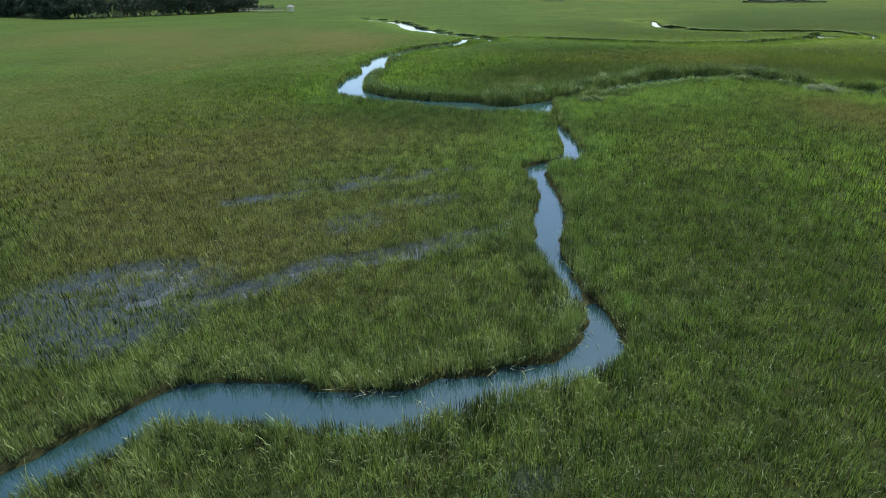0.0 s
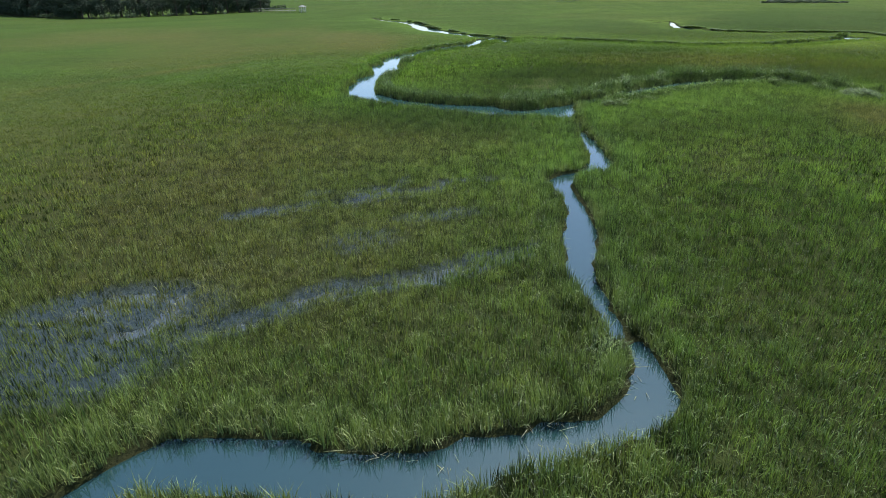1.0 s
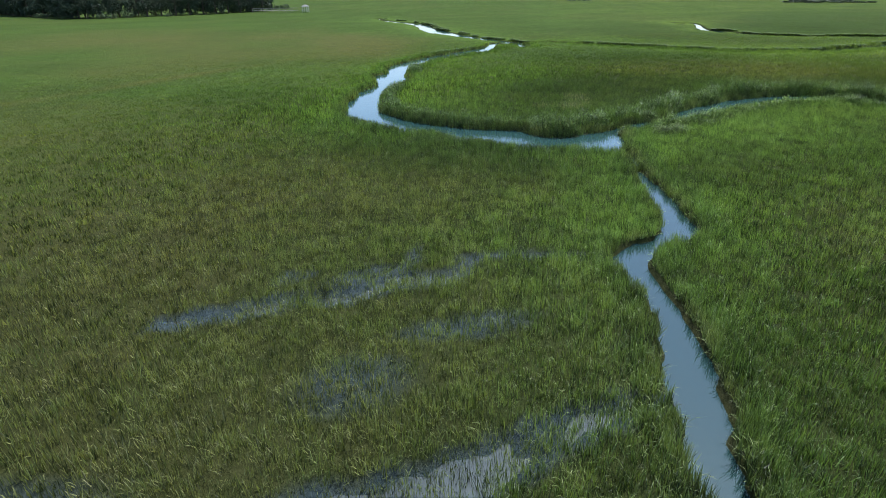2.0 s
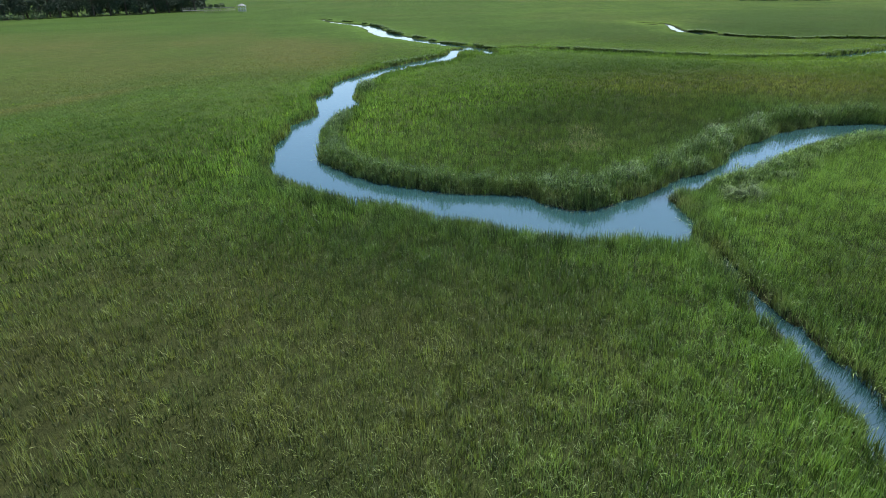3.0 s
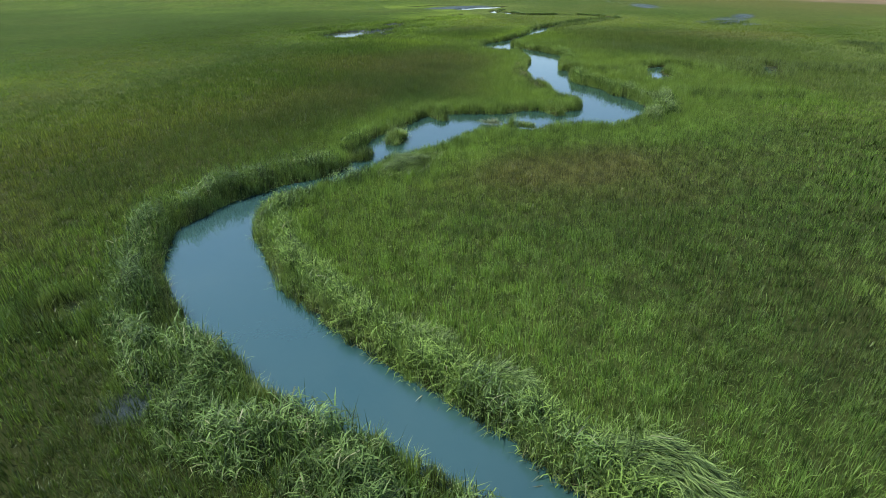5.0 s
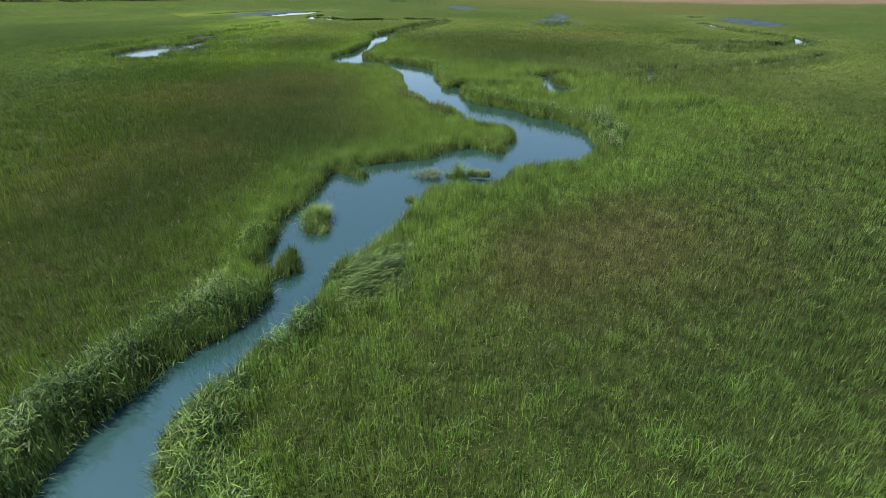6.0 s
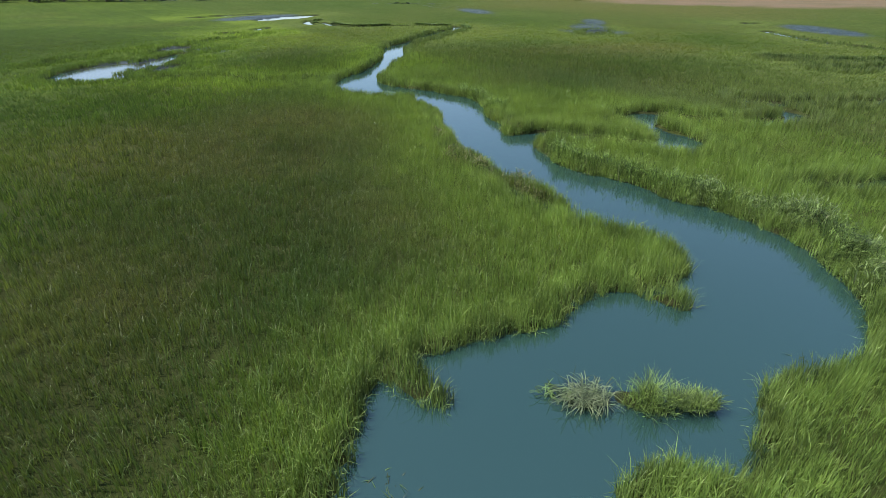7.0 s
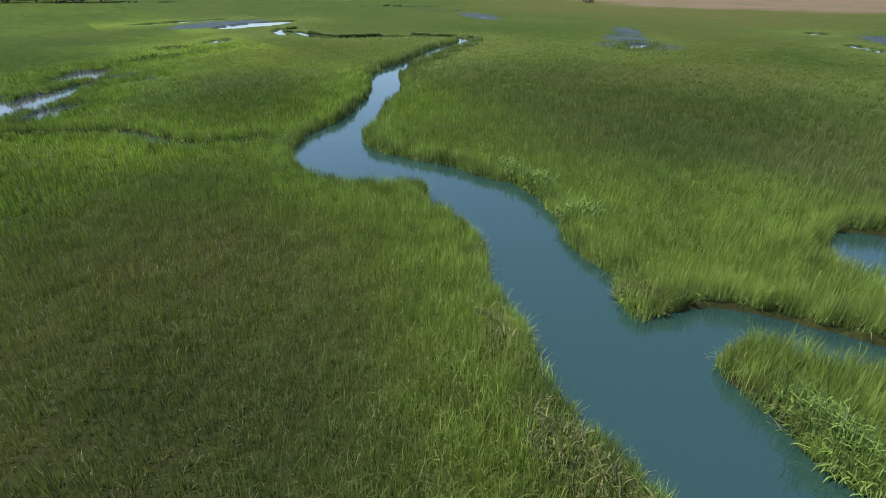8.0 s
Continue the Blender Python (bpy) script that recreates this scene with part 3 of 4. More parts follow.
gx, gy = ruler(-45, -20, 125, 165, 0.45, 1.1, 2600), ruler(-65, -40, 112, 185, 0.45, 1.1, 2600)
xx, yy = (g.ravel() for g in np.meshgrid(gx, gy, indexing="ij"))
dd = bank(xx, yy)
zz = ground_height(xx, yy, dd)
ids = np.arange(len(xx)).reshape(len(gx), len(gy))
quads = np.stack([ids[:-1, :-1], ids[1:, :-1], ids[1:, 1:], ids[:-1, 1:]], -1).reshape(-1, 4)
# low value darkens the nearer ground, for the shade between blades
base_turf = 0.4
turf = step(line_distance(xx, yy), 12, 45) * (1 - base_turf) + base_turf
ground = mesh_object("ground", np.stack([xx, yy, zz], 1), quads, SOIL,
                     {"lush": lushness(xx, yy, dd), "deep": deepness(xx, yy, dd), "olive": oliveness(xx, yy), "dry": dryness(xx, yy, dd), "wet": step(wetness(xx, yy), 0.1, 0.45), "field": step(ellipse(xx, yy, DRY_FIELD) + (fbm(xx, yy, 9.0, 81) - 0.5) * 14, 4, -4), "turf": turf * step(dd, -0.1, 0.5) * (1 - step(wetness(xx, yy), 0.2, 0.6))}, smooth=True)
tagged(ground, "flat salt marsh soil of dark mud under grass", "ground", kind="structure")

wx, wy = ruler(-60, -18, 66, 190, 0.6, 4.0, 1), ruler(-90, 2, 62, 260, 0.6, 4.0, 1)
wxx, wyy = (g.ravel() for g in np.meshgrid(wx, wy, indexing="ij"))
ids = np.arange(len(wxx)).reshape(len(wx), len(wy))
quads = np.stack([ids[:-1, :-1], ids[1:, :-1], ids[1:, 1:], ids[:-1, 1:]], -1).reshape(-1, 4)
# the last mask ramps by x alone, for the painted fall in sky reflection
water = mesh_object("water", np.stack([wxx, wyy, np.zeros_like(wxx)], 1), quads, WATER, {"shallow": step(creek_size(wxx, wyy), 1.0, 0.6), "film": step(wetness(wxx, wyy), 0.05, 0.2), "dim_sky": step(wxx, 28, 42)})
tagged(water, "calm murky blue-green tidal creek water", "water", kind="structure")

# ---- grass ----


def blades(x, y, z, height, width, lean, heading, face):
    """Three points for each straight blade: two at the foot and the tip."""
    fx, fy = np.cos(face) * width / 2, np.sin(face) * width / 2
    tip = np.stack([x + np.cos(heading) * lean, y + np.sin(heading) * lean, z + height], 1)
    a = np.stack([x - fx, y - fy, z - 0.03], 1)
    b = np.stack([x + fx, y + fy, z - 0.03], 1)
    return np.stack([a, b, tip], 1).reshape(-1, 3)


def arching(x, y, z, length, width, heading, rise, droop, rows=(0.45, 0.8, 1.0)):
    """Leaves that rise at an angle and bow over along their length: the points, and the triangles of one leaf."""
    px, py, pz, s0 = x.copy(), y.copy(), z - 0.03, 0.0
    sx, sy = -np.sin(heading) * width / 2, np.cos(heading) * width / 2
    out = [np.stack([px - sx, py - sy, pz], 1), np.stack([px + sx, py + sy, pz], 1)]
    for k, s in enumerate(rows):
        e = rise - droop * (s0 + s) / 2
        step_ = length * (s - s0)
        px, py, pz, s0 = px + np.cos(heading) * np.cos(e) * step_, py + np.sin(heading) * np.cos(e) * step_, pz + np.sin(e) * step_, s
        if k == len(rows) - 1:
            out.append(np.stack([px, py, pz], 1))
        else:
            w = 1.0 - 0.35 * s
            out += [np.stack([px - sx * w, py - sy * w, pz], 1), np.stack([px + sx * w, py + sy * w, pz], 1)]
    tris = []
    for k in range(len(rows) - 1):
        a = 2 * k
        tris += [(a, a + 1, a + 3), (a, a + 3, a + 2)]
    a = 2 * (len(rows) - 1)
    tris.append((a, a + 1, a + 2))
    n, m = len(x), len(out)
    faces = (np.arange(n)[:, None, None] * m + np.array(tris)[None]).reshape(-1, 3)
    return np.stack(out, 1).reshape(-1, 3), faces, m


def scatter(lo, hi, per_m2, box):
    """Random feet of tufts whose distance from the near line lies between lo and hi."""
    x0, y0, x1, y1 = box
    n = int(per_m2 * (x1 - x0) * (y1 - y0))
    x, y = rng.uniform(x0, x1, n), rng.uniform(y0, y1, n)
    d = line_distance(x, y) * (1 + 0.35 * (rng.random(n) - 0.5) * step(line_distance(x, y), 5, 30))
    keep = (d >= lo) & (d < hi)
    return x[keep], y[keep]


def meadow(lo, hi, tufts, each, wide, spread, box, bowed, edge=99.0):
    """Tufts of grass: points, triangles, and each point's lushness, dryness, chance and distance from the water."""
    tx, ty = scatter(lo, hi, tufts, box)
    n = len(tx)
    tuft_tall, tuft_vary = rng.uniform(0.7, 1.25, n), rng.random(n)
    x, y, tuft_tall, tuft_vary = (np.repeat(k, each) for k in (tx, ty, tuft_tall, tuft_vary))
    ox, oy = rng.normal(0, spread, len(x)), rng.normal(0, spread, len(x))
    x, y = x + ox, y + oy
    d = bank(x, y)
    wet = wetness(x, y)
    hole = step(vnoise(x, y, 0.55, 15) * 0.6 + vnoise(x, y, 0.23, 16) * 0.4, 0.48, 0.25)
    slot = narrow_east(x, y)
    gap = step(vnoise(x, y, 0.42, 17), 0.55, 0.3) * np.exp(-(d / 0.7) ** 2) * 0.7
    keep = (rng.random(len(x)) > gap) & (d > 0.2 * slot * step(y, 2, 6) * step(x, 44, 46) + 0.08 * step(x, 30, 38) - 0.06 - 0.16 * step(creek_size(x, y), 0.5, 1.2) - 0.12 * step(y, 37.2, 38.4) * step(creek_size(x, y), 0.42, 0.3) * step(x, 14, 10) + 0.2 * step(y, 31.5, 30.5) * step(creek_size(x, y), 0.9, 0.6) * step(x, 18, 14)) & (d < edge) & (rng.random(len(x)) > np.maximum(step(wet, 0.05, 0.6) * (0.1 + 0.34 * step(fbm(x, y, 0.9, 23), 0.42, 0.62)), hole * (0.3 + 0.18 * step(x, 32, 20)) * step(d, 0.4, 1.0)))
    if lo >= 60:
        keep &= d > 3.0
    for e in ISLETS[:2]:
        keep &= ellipse(x, y, e) > 0.35
    x, y, d, ox, oy, tuft_tall, tuft_vary = (k[keep] for k in (x, y, d, ox, oy, tuft_tall, tuft_vary))
    n = len(x)
    west = step(x, 34, 24)
    grow, dry = np.clip(growth_and_shade(x, y, d) + west * (0.6 * (tuft_vary - 0.5) + 0.5 * (vnoise(x, y, 0.9, 13) - 0.5)), -1, 1), dryness(x, y, d)
    grown = np.maximum(0.4 + 0.6 * step(creek_size(x, y), 0.5, 1.5), 0.8 * step(x, 36, 44))
    far = step(line_distance(x, y), 55, 85)
    lane = slot[keep]
    tall = (0.29 + 0.12 * step(x, 36, 46) + 0.42 * lane * np.exp(-(d / 1.0) ** 2) + grown * (0.16 * np.exp(-np.maximum(d, 0) / 3.0) + 0.38 * np.exp(-(d / 0.9) ** 2))) * (0.7 + 0.6 * fbm(x, y, 2.2, 61)) * (0.65 + 0.7 * vnoise(x, y, 0.6, 62)) * (1 + (vnoise(x, y, 0.33, 63) - 0.5) * 0.9 * np.exp(-np.maximum(d, 0) / 1.0)) * (1 - 0.2 * dry) * (1 - 0.35 * far)
    height = tall * tuft_tall * rng.uniform(0.7, 1.2, n)
    height = np.minimum(height, 0.48 + 0.27 * rng.random(n) ** 2 + 0.22 * lane) * (1 - 0.35 * step(line_distance(x, y), 16, 34) - 0.5 * step(line_distance(x, y), 40, 88))
    flow = 2.2 + 3.0 * (fbm(x, y, 5.0, 71) - 0.5)
    heading = np.arctan2(0.3 * np.sin(flow) + oy / spread * 0.9 + rng.normal(0, 0.5, n), 0.3 * np.cos(flow) + ox / spread * 0.9 + rng.normal(0, 0.5, n))
    z = np.maximum(ground_height(x, y, d), -0.06)
    width = wide * rng.uniform(0.6, 1.35, n) * (1 + 0.3 * np.exp(-np.maximum(d, 0) / 0.8))
    vary = np.clip(tuft_vary * 0.35 + rng.random(n) * 0.7 - 0.12 + (vnoise(x, y, 0.6, 62) - 0.4) * 0.25 + (vnoise(x, y, 0.27, 64) - 0.4) * 0.45, 0, 0.999 - 0.05 * (rng.random(n) > 0.05))
    vary = np.clip(0.45 + (vary - 0.45) * (1.2 + 0.5 * west), 0, vary.max())
    vary = vary + (0.45 - vary) * 0.5 * np.maximum(-grow, 0)
    vary = vary + (0.45 - vary) * np.maximum(0.8 * step(line_distance(x, y), 14, 45), np.maximum(0.7 * step(x, 30, 42), 0.2 * step(y, 33, 39))) * (1 - 0.45 * np.exp(-np.maximum(d, 0) / 1.5))
    vary = np.clip(vary + (vnoise(x, y, 0.45, 65) - 0.5) * 0.55 * np.exp(-np.maximum(d, 0) / 1.6), 0, 0.999)
    bent = rng.random(n) < bowed
    st = ~bent
    # farther swards are seen by their bowed upper halves
    lay = step(line_distance(x[st], y[st]), 22, 45) * step(d[st], 1.0, 3.0)
    tilt = np.abs(rng.normal(0.10, 0.17, st.sum())) + lay * rng.uniform(0.5, 1.1, st.sum())
    face = rng.uniform(0, math.pi, st.sum()) * (1 - lay) + lay * (heading[st] + math.pi / 2)
    v = blades(x[st], y[st], z[st], height[st] * (1 - 0.3 * lay), width[st], height[st] * tilt, heading[st], face)
    f = np.arange(len(v)).reshape(-1, 3)
    per = [np.repeat(k[st], 3) for k in (grow, dry, vary, d)]
    if bent.any():
        k = bent.sum()
        v2, f2, m = arching(x[bent], y[bent], z[bent], height[bent] * rng.uniform(0.8, 1.2, k), width[bent] * 0.8, heading[bent],
                            rng.uniform(1.1, 1.57, k), rng.uniform(0.5, 1.9, k), (0.6, 1.0))
        f = np.vstack([f, f2 + len(v)])
        v = np.vstack([v, v2])
        per = [np.concatenate([a, np.repeat(b[bent], m)]) for a, b in zip(per, (grow, dry, vary, d))]
    return v, f, per


# nearest and farthest from the near line, tufts a square metre, blades a tuft, their width, the tuft's spread, where, share of bowed blades
BANDS = [
    (0, 9, 84, 6, 0.018, 0.075, (-16, -2, 80, 66), 0.26),
    (0, 22, 60, 6, 0.016, 0.05, (-24, -10, 90, 76), 0.2, 1.0),
    (22, 50, 34, 5, 0.034, 0.07, (-52, -40, 120, 106), 0.1, 1.2),
    (9, 18, 40, 6, 0.028, 0.09, (-24, -10, 88, 74), 0.12),
    (18, 32, 12, 6, 0.060, 0.14, (-36, -24, 100, 88), 0.0),
    (32, 60, 5.0, 6, 0.09, 0.25, (-62, -50, 128, 116), 0.0),
    (60, 95, 2.0, 5, 0.11, 0.40, (-95, -85, 162, 150), 0.0),
]
heap = {"marsh_grass": [], "bank_grass": [], "distant_grass": []}
for band in BANDS:
    v, f, (grow, dry, vary, d) = meadow(*band)
    at_bank, distant = d[f[:, 0]] < 1.3, np.full(len(f), band[0] >= 18 and len(band) < 9)
    for name, own in (("marsh_grass", ~at_bank & ~distant), ("bank_grass", at_bank & ~distant), ("distant_grass", distant)):
        used = np.unique(f[own])
        index = np.zeros(len(v), np.int64)
        index[used] = np.arange(len(used))
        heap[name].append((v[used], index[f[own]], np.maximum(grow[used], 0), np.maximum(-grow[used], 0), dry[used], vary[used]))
for name, mat, label in (("marsh_grass", GRASS, "short olive green marsh grass with tawny patches"), ("bank_grass", BANK_GRASS, "tall bright green cordgrass lining the creek banks"),
                         ("distant_grass", FAR_GRASS, "smooth yellow-green marsh meadow grass farther off")):
    starts = np.cumsum([0] + [len(k[0]) for k in heap[name]])
    v = np.vstack([k[0] for k in heap[name]])
    f = np.vstack([k[1] + a for k, a in zip(heap[name], starts)])
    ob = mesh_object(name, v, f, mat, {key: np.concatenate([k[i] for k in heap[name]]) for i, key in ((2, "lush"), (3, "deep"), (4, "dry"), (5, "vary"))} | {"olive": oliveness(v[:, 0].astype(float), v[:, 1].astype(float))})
    tagged(ob, label, "grass", kind="stuff")
heap = None

# ---- plants that stand out ----


def ground_at(x, y):
    return max(0.0, float(ground_height(np.array([x]), np.array([y]))[0]))


def leaves(name, at, n, a, b, turn, length, width, rise, droop, mat, heading=None, wander=1.0, lift=0.0, parent=None, lush=0.5, dry=0.1, wet_ok=0.0, rows=(0.45, 0.8, 1.0), patchy=0.0):
    """A mesh of n bowed leaves rooted in an ellipse round at (x, y)."""
    r, q = np.sqrt(rng.random(n)), rng.uniform(0, 2 * math.pi, n)
    if patchy > 0.5:
        r = r * (0.8 + 0.22 * np.sin(2 * q + at[0]) + 0.16 * np.sin(3 * q + at[1]) + 0.1 * np.sin(5 * q))
    u, w = a * r * np.cos(q), b * r * np.sin(q)
    c, s = math.cos(radians(turn)), math.sin(radians(turn))
    x, y = u * c - w * s, u * s + w * c
    keep = (bank(x + at[0], y + at[1]) > wet_ok) & (rng.random(n) > patchy * step(vnoise(x + at[0], y + at[1], 0.4, 95), 0.35, 0.75) + patchy * r * r * 0.6)
    x, y, r = x[keep], y[keep], r[keep]
    n = len(x)
    base = ground_at(*at)
    z = np.maximum(ground_height(x + at[0], y + at[1]), 0) - base + lift * (1 - r * r) * rng.uniform(0.1, 1, n) * (0.5 + 0.9 * vnoise(x + at[0], y + at[1], 0.35, 93))
    if heading is None:
        head = rng.uniform(0, 2 * math.pi, n)
    else:
        head = radians(heading) + wander * 2 * (fbm(x + at[0], y + at[1], 0.8, 91) - 0.5) * 2 + rng.normal(0, 0.3 * wander, n)
    long = rng.uniform(*length, n)
    if patchy > 0.5:
        long = long * (0.55 + 0.9 * vnoise(x + at[0], y + at[1], 0.4, 94))
    v, f, m = arching(x, y, z, long, width * rng.uniform(0.6, 1.3, n), head, rng.uniform(*rise, n), rng.uniform(*droop, n), rows)
    vary = np.clip(np.where(rng.random(n) < 0.5, rng.uniform(0.0, 0.35, n), rng.uniform(0.45, 0.9, n)) + 0.4 * (vnoise(x + at[0], y + at[1], 0.3, 97) - 0.45), 0, 1)
    ob = mesh_object(name, v, f, mat, {"lush": np.full(len(v), lush), "dry": np.full(len(v), dry), "vary": np.repeat(vary, m)}, parent)
    if parent is None:
        ob.location = (at[0], at[1], base)
    else:
        tagged(ob, kind="stuff")
    return ob


def to_water(x, y, gap):
    """The place nudged so that it stands that far from the waterline."""
    for _ in range(4):
        d, dx, dy = (float(bank_plain(x + u, y + v)) for u, v in ((0, 0), (0.4, 0), (0, 0.4)))
        if not -2.0 < d < 3.0:
            break
        g = math.hypot(dx - d, dy - d) or 1.0
        x, y = x - (dx - d) / g * (d - gap), y - (dy - d) / g * (d - gap)
    return x, y


def bank_plain(x, y):
    i, j = int((x - X0) / CELL), int((y - Y0) / CELL)
    return shore[min(max(i, 0), len(GX) - 1), min(max(j, 0), len(GY) - 1)]


def reed_clump(x, y, a, b, turn, tall, label, mat=None, nudge=True):
    if nudge:
        x, y = to_water(x, y, 0.55)
    ob = leaves("reed_clump", (x, y), int(2600 * max(a * b, 0.25)), a * 1.85, b * 1.3, turn, (0.2, 0.5), 0.026, (0.2, 1.35), (0.6, 2.3), mat or REED, lift=tall * 1.15, wet_ok=-0.12, patchy=0.4, rows=(0.55, 1.0))
    leaves("stem_growth", (x, y), int(900 * max(a * b, 0.25)), a * 1.8, b * 1.25, turn, (0.5 * tall, 1.25 * tall), 0.018, (1.25, 1.57), (0.0, 0.7), MID_REED, parent=ob, wet_ok=-0.12, patchy=0.4, rows=(0.6, 1.0))
    leaves("dead_stalks", (x, y), 14, a, b, turn, (0.5 * tall, 1.1 * tall), 0.020, (0.2, 1.4), (0.0, 0.8), DEAD, parent=ob, wet_ok=-0.15, rows=(0.6, 1.0))
    return tagged(ob, label, "reeds", "reed clumps on the creek banks")


def along_bank(line, first, last, gap, out, tall, label, mats, side=1):
    """Reed clumps in a loose row behind a bank, from one of its corners to another."""
    p = spline(line[first:last], 0.1)
    run = np.concatenate([[0], np.cumsum(np.hypot(*np.diff(p, axis=0).T))])
    r = gap * 0.5
    while r < run[-1] - 0.2:
        k = min(int(np.searchsorted(run, r)), len(p) - 2)
        (x, y), (x2, y2) = p[k], p[k + 1]
        g = math.hypot(x2 - x, y2 - y)
        away = rng.uniform(*out) * side
        reed_clump(x - (y2 - y) / g * away, y + (x2 - x) / g * away, rng.uniform(0.5, 1.0), rng.uniform(0.4, 0.75), math.degrees(math.atan2(y2 - y, x2 - x)) + rng.uniform(-20, 20), rng.uniform(*tall), label, mats[int(rng.integers(0, len(mats)))], False)
        r += gap * rng.uniform(0.6, 1.4)


along_bank(UPPER_NORTH, 18, 26, 0.95, (0.5, 1.5), (0.7, 1.05), "grey-green broad-leaved reeds crowding the creek bank", (REED, REED, MID_REED))
along_bank(MIDDLE_NORTH, 1, 10, 0.8, (0.4, 1.6), (0.7, 1.1), "grey-green broad-leaved reeds crowding the creek bank", (REED, REED, MID_REED))
along_bank(MIDDLE_NORTH, 9, 19, 0.8, (0.4, 1.2), (0.85, 1.25), "tall dark reed hedge standing over the creek bend", (REED, MID_REED, DARK_REED))
along_bank(UPPER_NORTH, 8, 19, 1.0, (0.4, 0.8), (0.6, 0.85), "deep green tall grass with brown stems at the waterline", (MID_REED, DARK_REED, MID_REED))
along_bank(MIDDLE_SOUTH, 2, 14, 1.1, (0.35, 0.8), (0.45, 0.7), "yellow-green leafy reeds edging the inner bank", (FRESH_REED, REED, FRESH_REED), -1)
for x, y, a, b, turn, tall in ((13.9, 46.6, 0.6, 0.5, 20, 0.9), (15.4, 47.6, 0.7, 0.5, 30, 0.8), (32.0, 50.4, 0.8, 0.5, -60, 0.7), (30.4, 53.0, 0.8, 0.5, -50, 0.6)):
    reed_clump(x, y, a, b, turn, tall, "pale reeds bowed over beside the bright meadow edge")
for x, y, a, b, turn, tall in ((-6.3, 63.6, 1.0, 0.6, 80, 0.8), (-5.6, 60.0, 0.8, 0.6, 80, 0.9), (-4.6, 76.0, 1.4, 0.8, 75, 0.9)):
    reed_clump(x, y, a, b, turn, tall, "dark green reeds with bleached tips by the creek bend")
for x, y, a, b, turn, tall in ((66.8, 20.6, 0.9, 0.5, -20, 0.8), (68.9, 19.9, 0.9, 0.5, -20, 0.7), (63.7, 21.9, 0.8, 0.6, 50, 0.8), (39.0, 50.6, 0.7, 0.5, -40, 0.7)):
    reed_clump(x, y, a, b, turn, tall, "fresh green reeds leaning over the water", FRESH_REED)
for x, y, a, b, turn, tall in ((56.6, 31.0, 1.0, 0.5, -10, 0.6), (55.2, 31.0, 0.8, 0.4, -15, 0.65), (53.8, 31.1, 0.8, 0.4, -8, 0.7), (52.6, 31.15, 0.8, 0.35, -5, 0.7), (51.3, 31.2, 0.8, 0.3, -3, 0.65), (50.0, 31.25, 0.7, 0.3, -3, 0.55), (58.8, 25.0, 0.5, 0.4, 0, 0.5), (60.0, 29.9, 0.9, 0.4, -20, 0.5)):
    reed_clump(x, y, a, b, turn, tall, "russet withered reeds among green bank grass", RUSSET)
along_bank(LOWER_SOUTH, 17, 23, 0.75, (0.5, 1.5), (0.75, 1.05), "pale tall reeds toppling at the creek bend", (PALE_REED, FRESH_REED, PALE_REED), -1)

bank_line = spline(LOWER_SOUTH[22:28], 0.3)
for k in range(2, len(bank_line) - 2, 4):
    (x, y), (x2, y2) = bank_line[k], bank_line[k + 1]
    g = math.hypot(x2 - x, y2 - y)
    reed_clump(x + (y2 - y) / g * 0.6, y + (x - x2) / g * 0.6, 0.8, 0.45, math.degrees(math.atan2(y2 - y, x2 - x)), rng.uniform(0.8, 1.05), "fresh green reeds leaning over the water", FRESH_REED)


def lodged_mat(x, y, a, b, turn, heading, lift, n, label, mat=None, wander=0.9):
    ob = leaves("lodged_grass_mat", (x, y), int(n * 3.6), a * 1.1, b * 1.1, turn, (0.25, 0.6), 0.021, (-0.1, 0.65), (0.0, 1.1), mat or MATTED, heading, wander, lift * 1.1, wet_ok=-0.5, patchy=0.3)
    leaves("standing_fringe", (x, y), n, a * 1.15, b * 1.15, turn, (0.3, 0.55), 0.018, (0.9, 1.5), (0.4, 1.6), BANK_GRASS, parent=ob, lush=0.8, wet_ok=-0.1)
    return tagged(ob, label, "grass mat", "flattened grass mats")


lodged_mat(12.8, 45.9, 1.4, 0.85, 20, 200, 0.5, 1200, "pale flattened grass swirled into a mound by the bank")
lodged_mat(10.3, 46.3, 0.6, 0.3, 60, 200, 0.05, 110, "sodden grass lying in the water at the creek fork", MID_REED)
lodged_mat(13.6, 46.9, 0.6, 0.5, 20, 215, 0.4, 300, "pale bent grass spilling toward the creek")
lodged_mat(16.2, 48.1, 0.9, 0.5, 25, 230, 0.4, 340, "bowed grass with bleached blades on the bank")
lodged_mat(18.6, 49.7, 0.9, 0.45, 30, 240, 0.3, 300, "yellowish bowed grass on the bank top")
lodged_mat(33.4, 46.9, 2.0, 1.15, -50, 112, 0.6, 2400, "large pale combed mat of flattened grass", None, 0.55)
lodged_mat(34.4, 45.6, 0.8, 0.5, -50, 112, 0.4, 400, "pale combed grass lying toward the creek", None, 0.55)
lodged_mat(35.6, 51.8, 1.1, 0.5, -35, 240, 0.35, 450, "dull green flattened grass on the bank edge")
lodged_mat(39.4, 27.0, 1.7, 0.8, -45, 60, 0.75, 1300, "pale tall grass toppled toward the creek bend")
lodged_mat(41.6, 25.6, 1.3, 0.7, -15, 80, 0.7, 800, "pale tall grass leaning at the creek bend")
lodged_mat(3.7, 13.9, 0.35, 0.6, 0, 10, 0.15, 110, "silvery grass drooping into the narrow creek", BANK_GRASS)


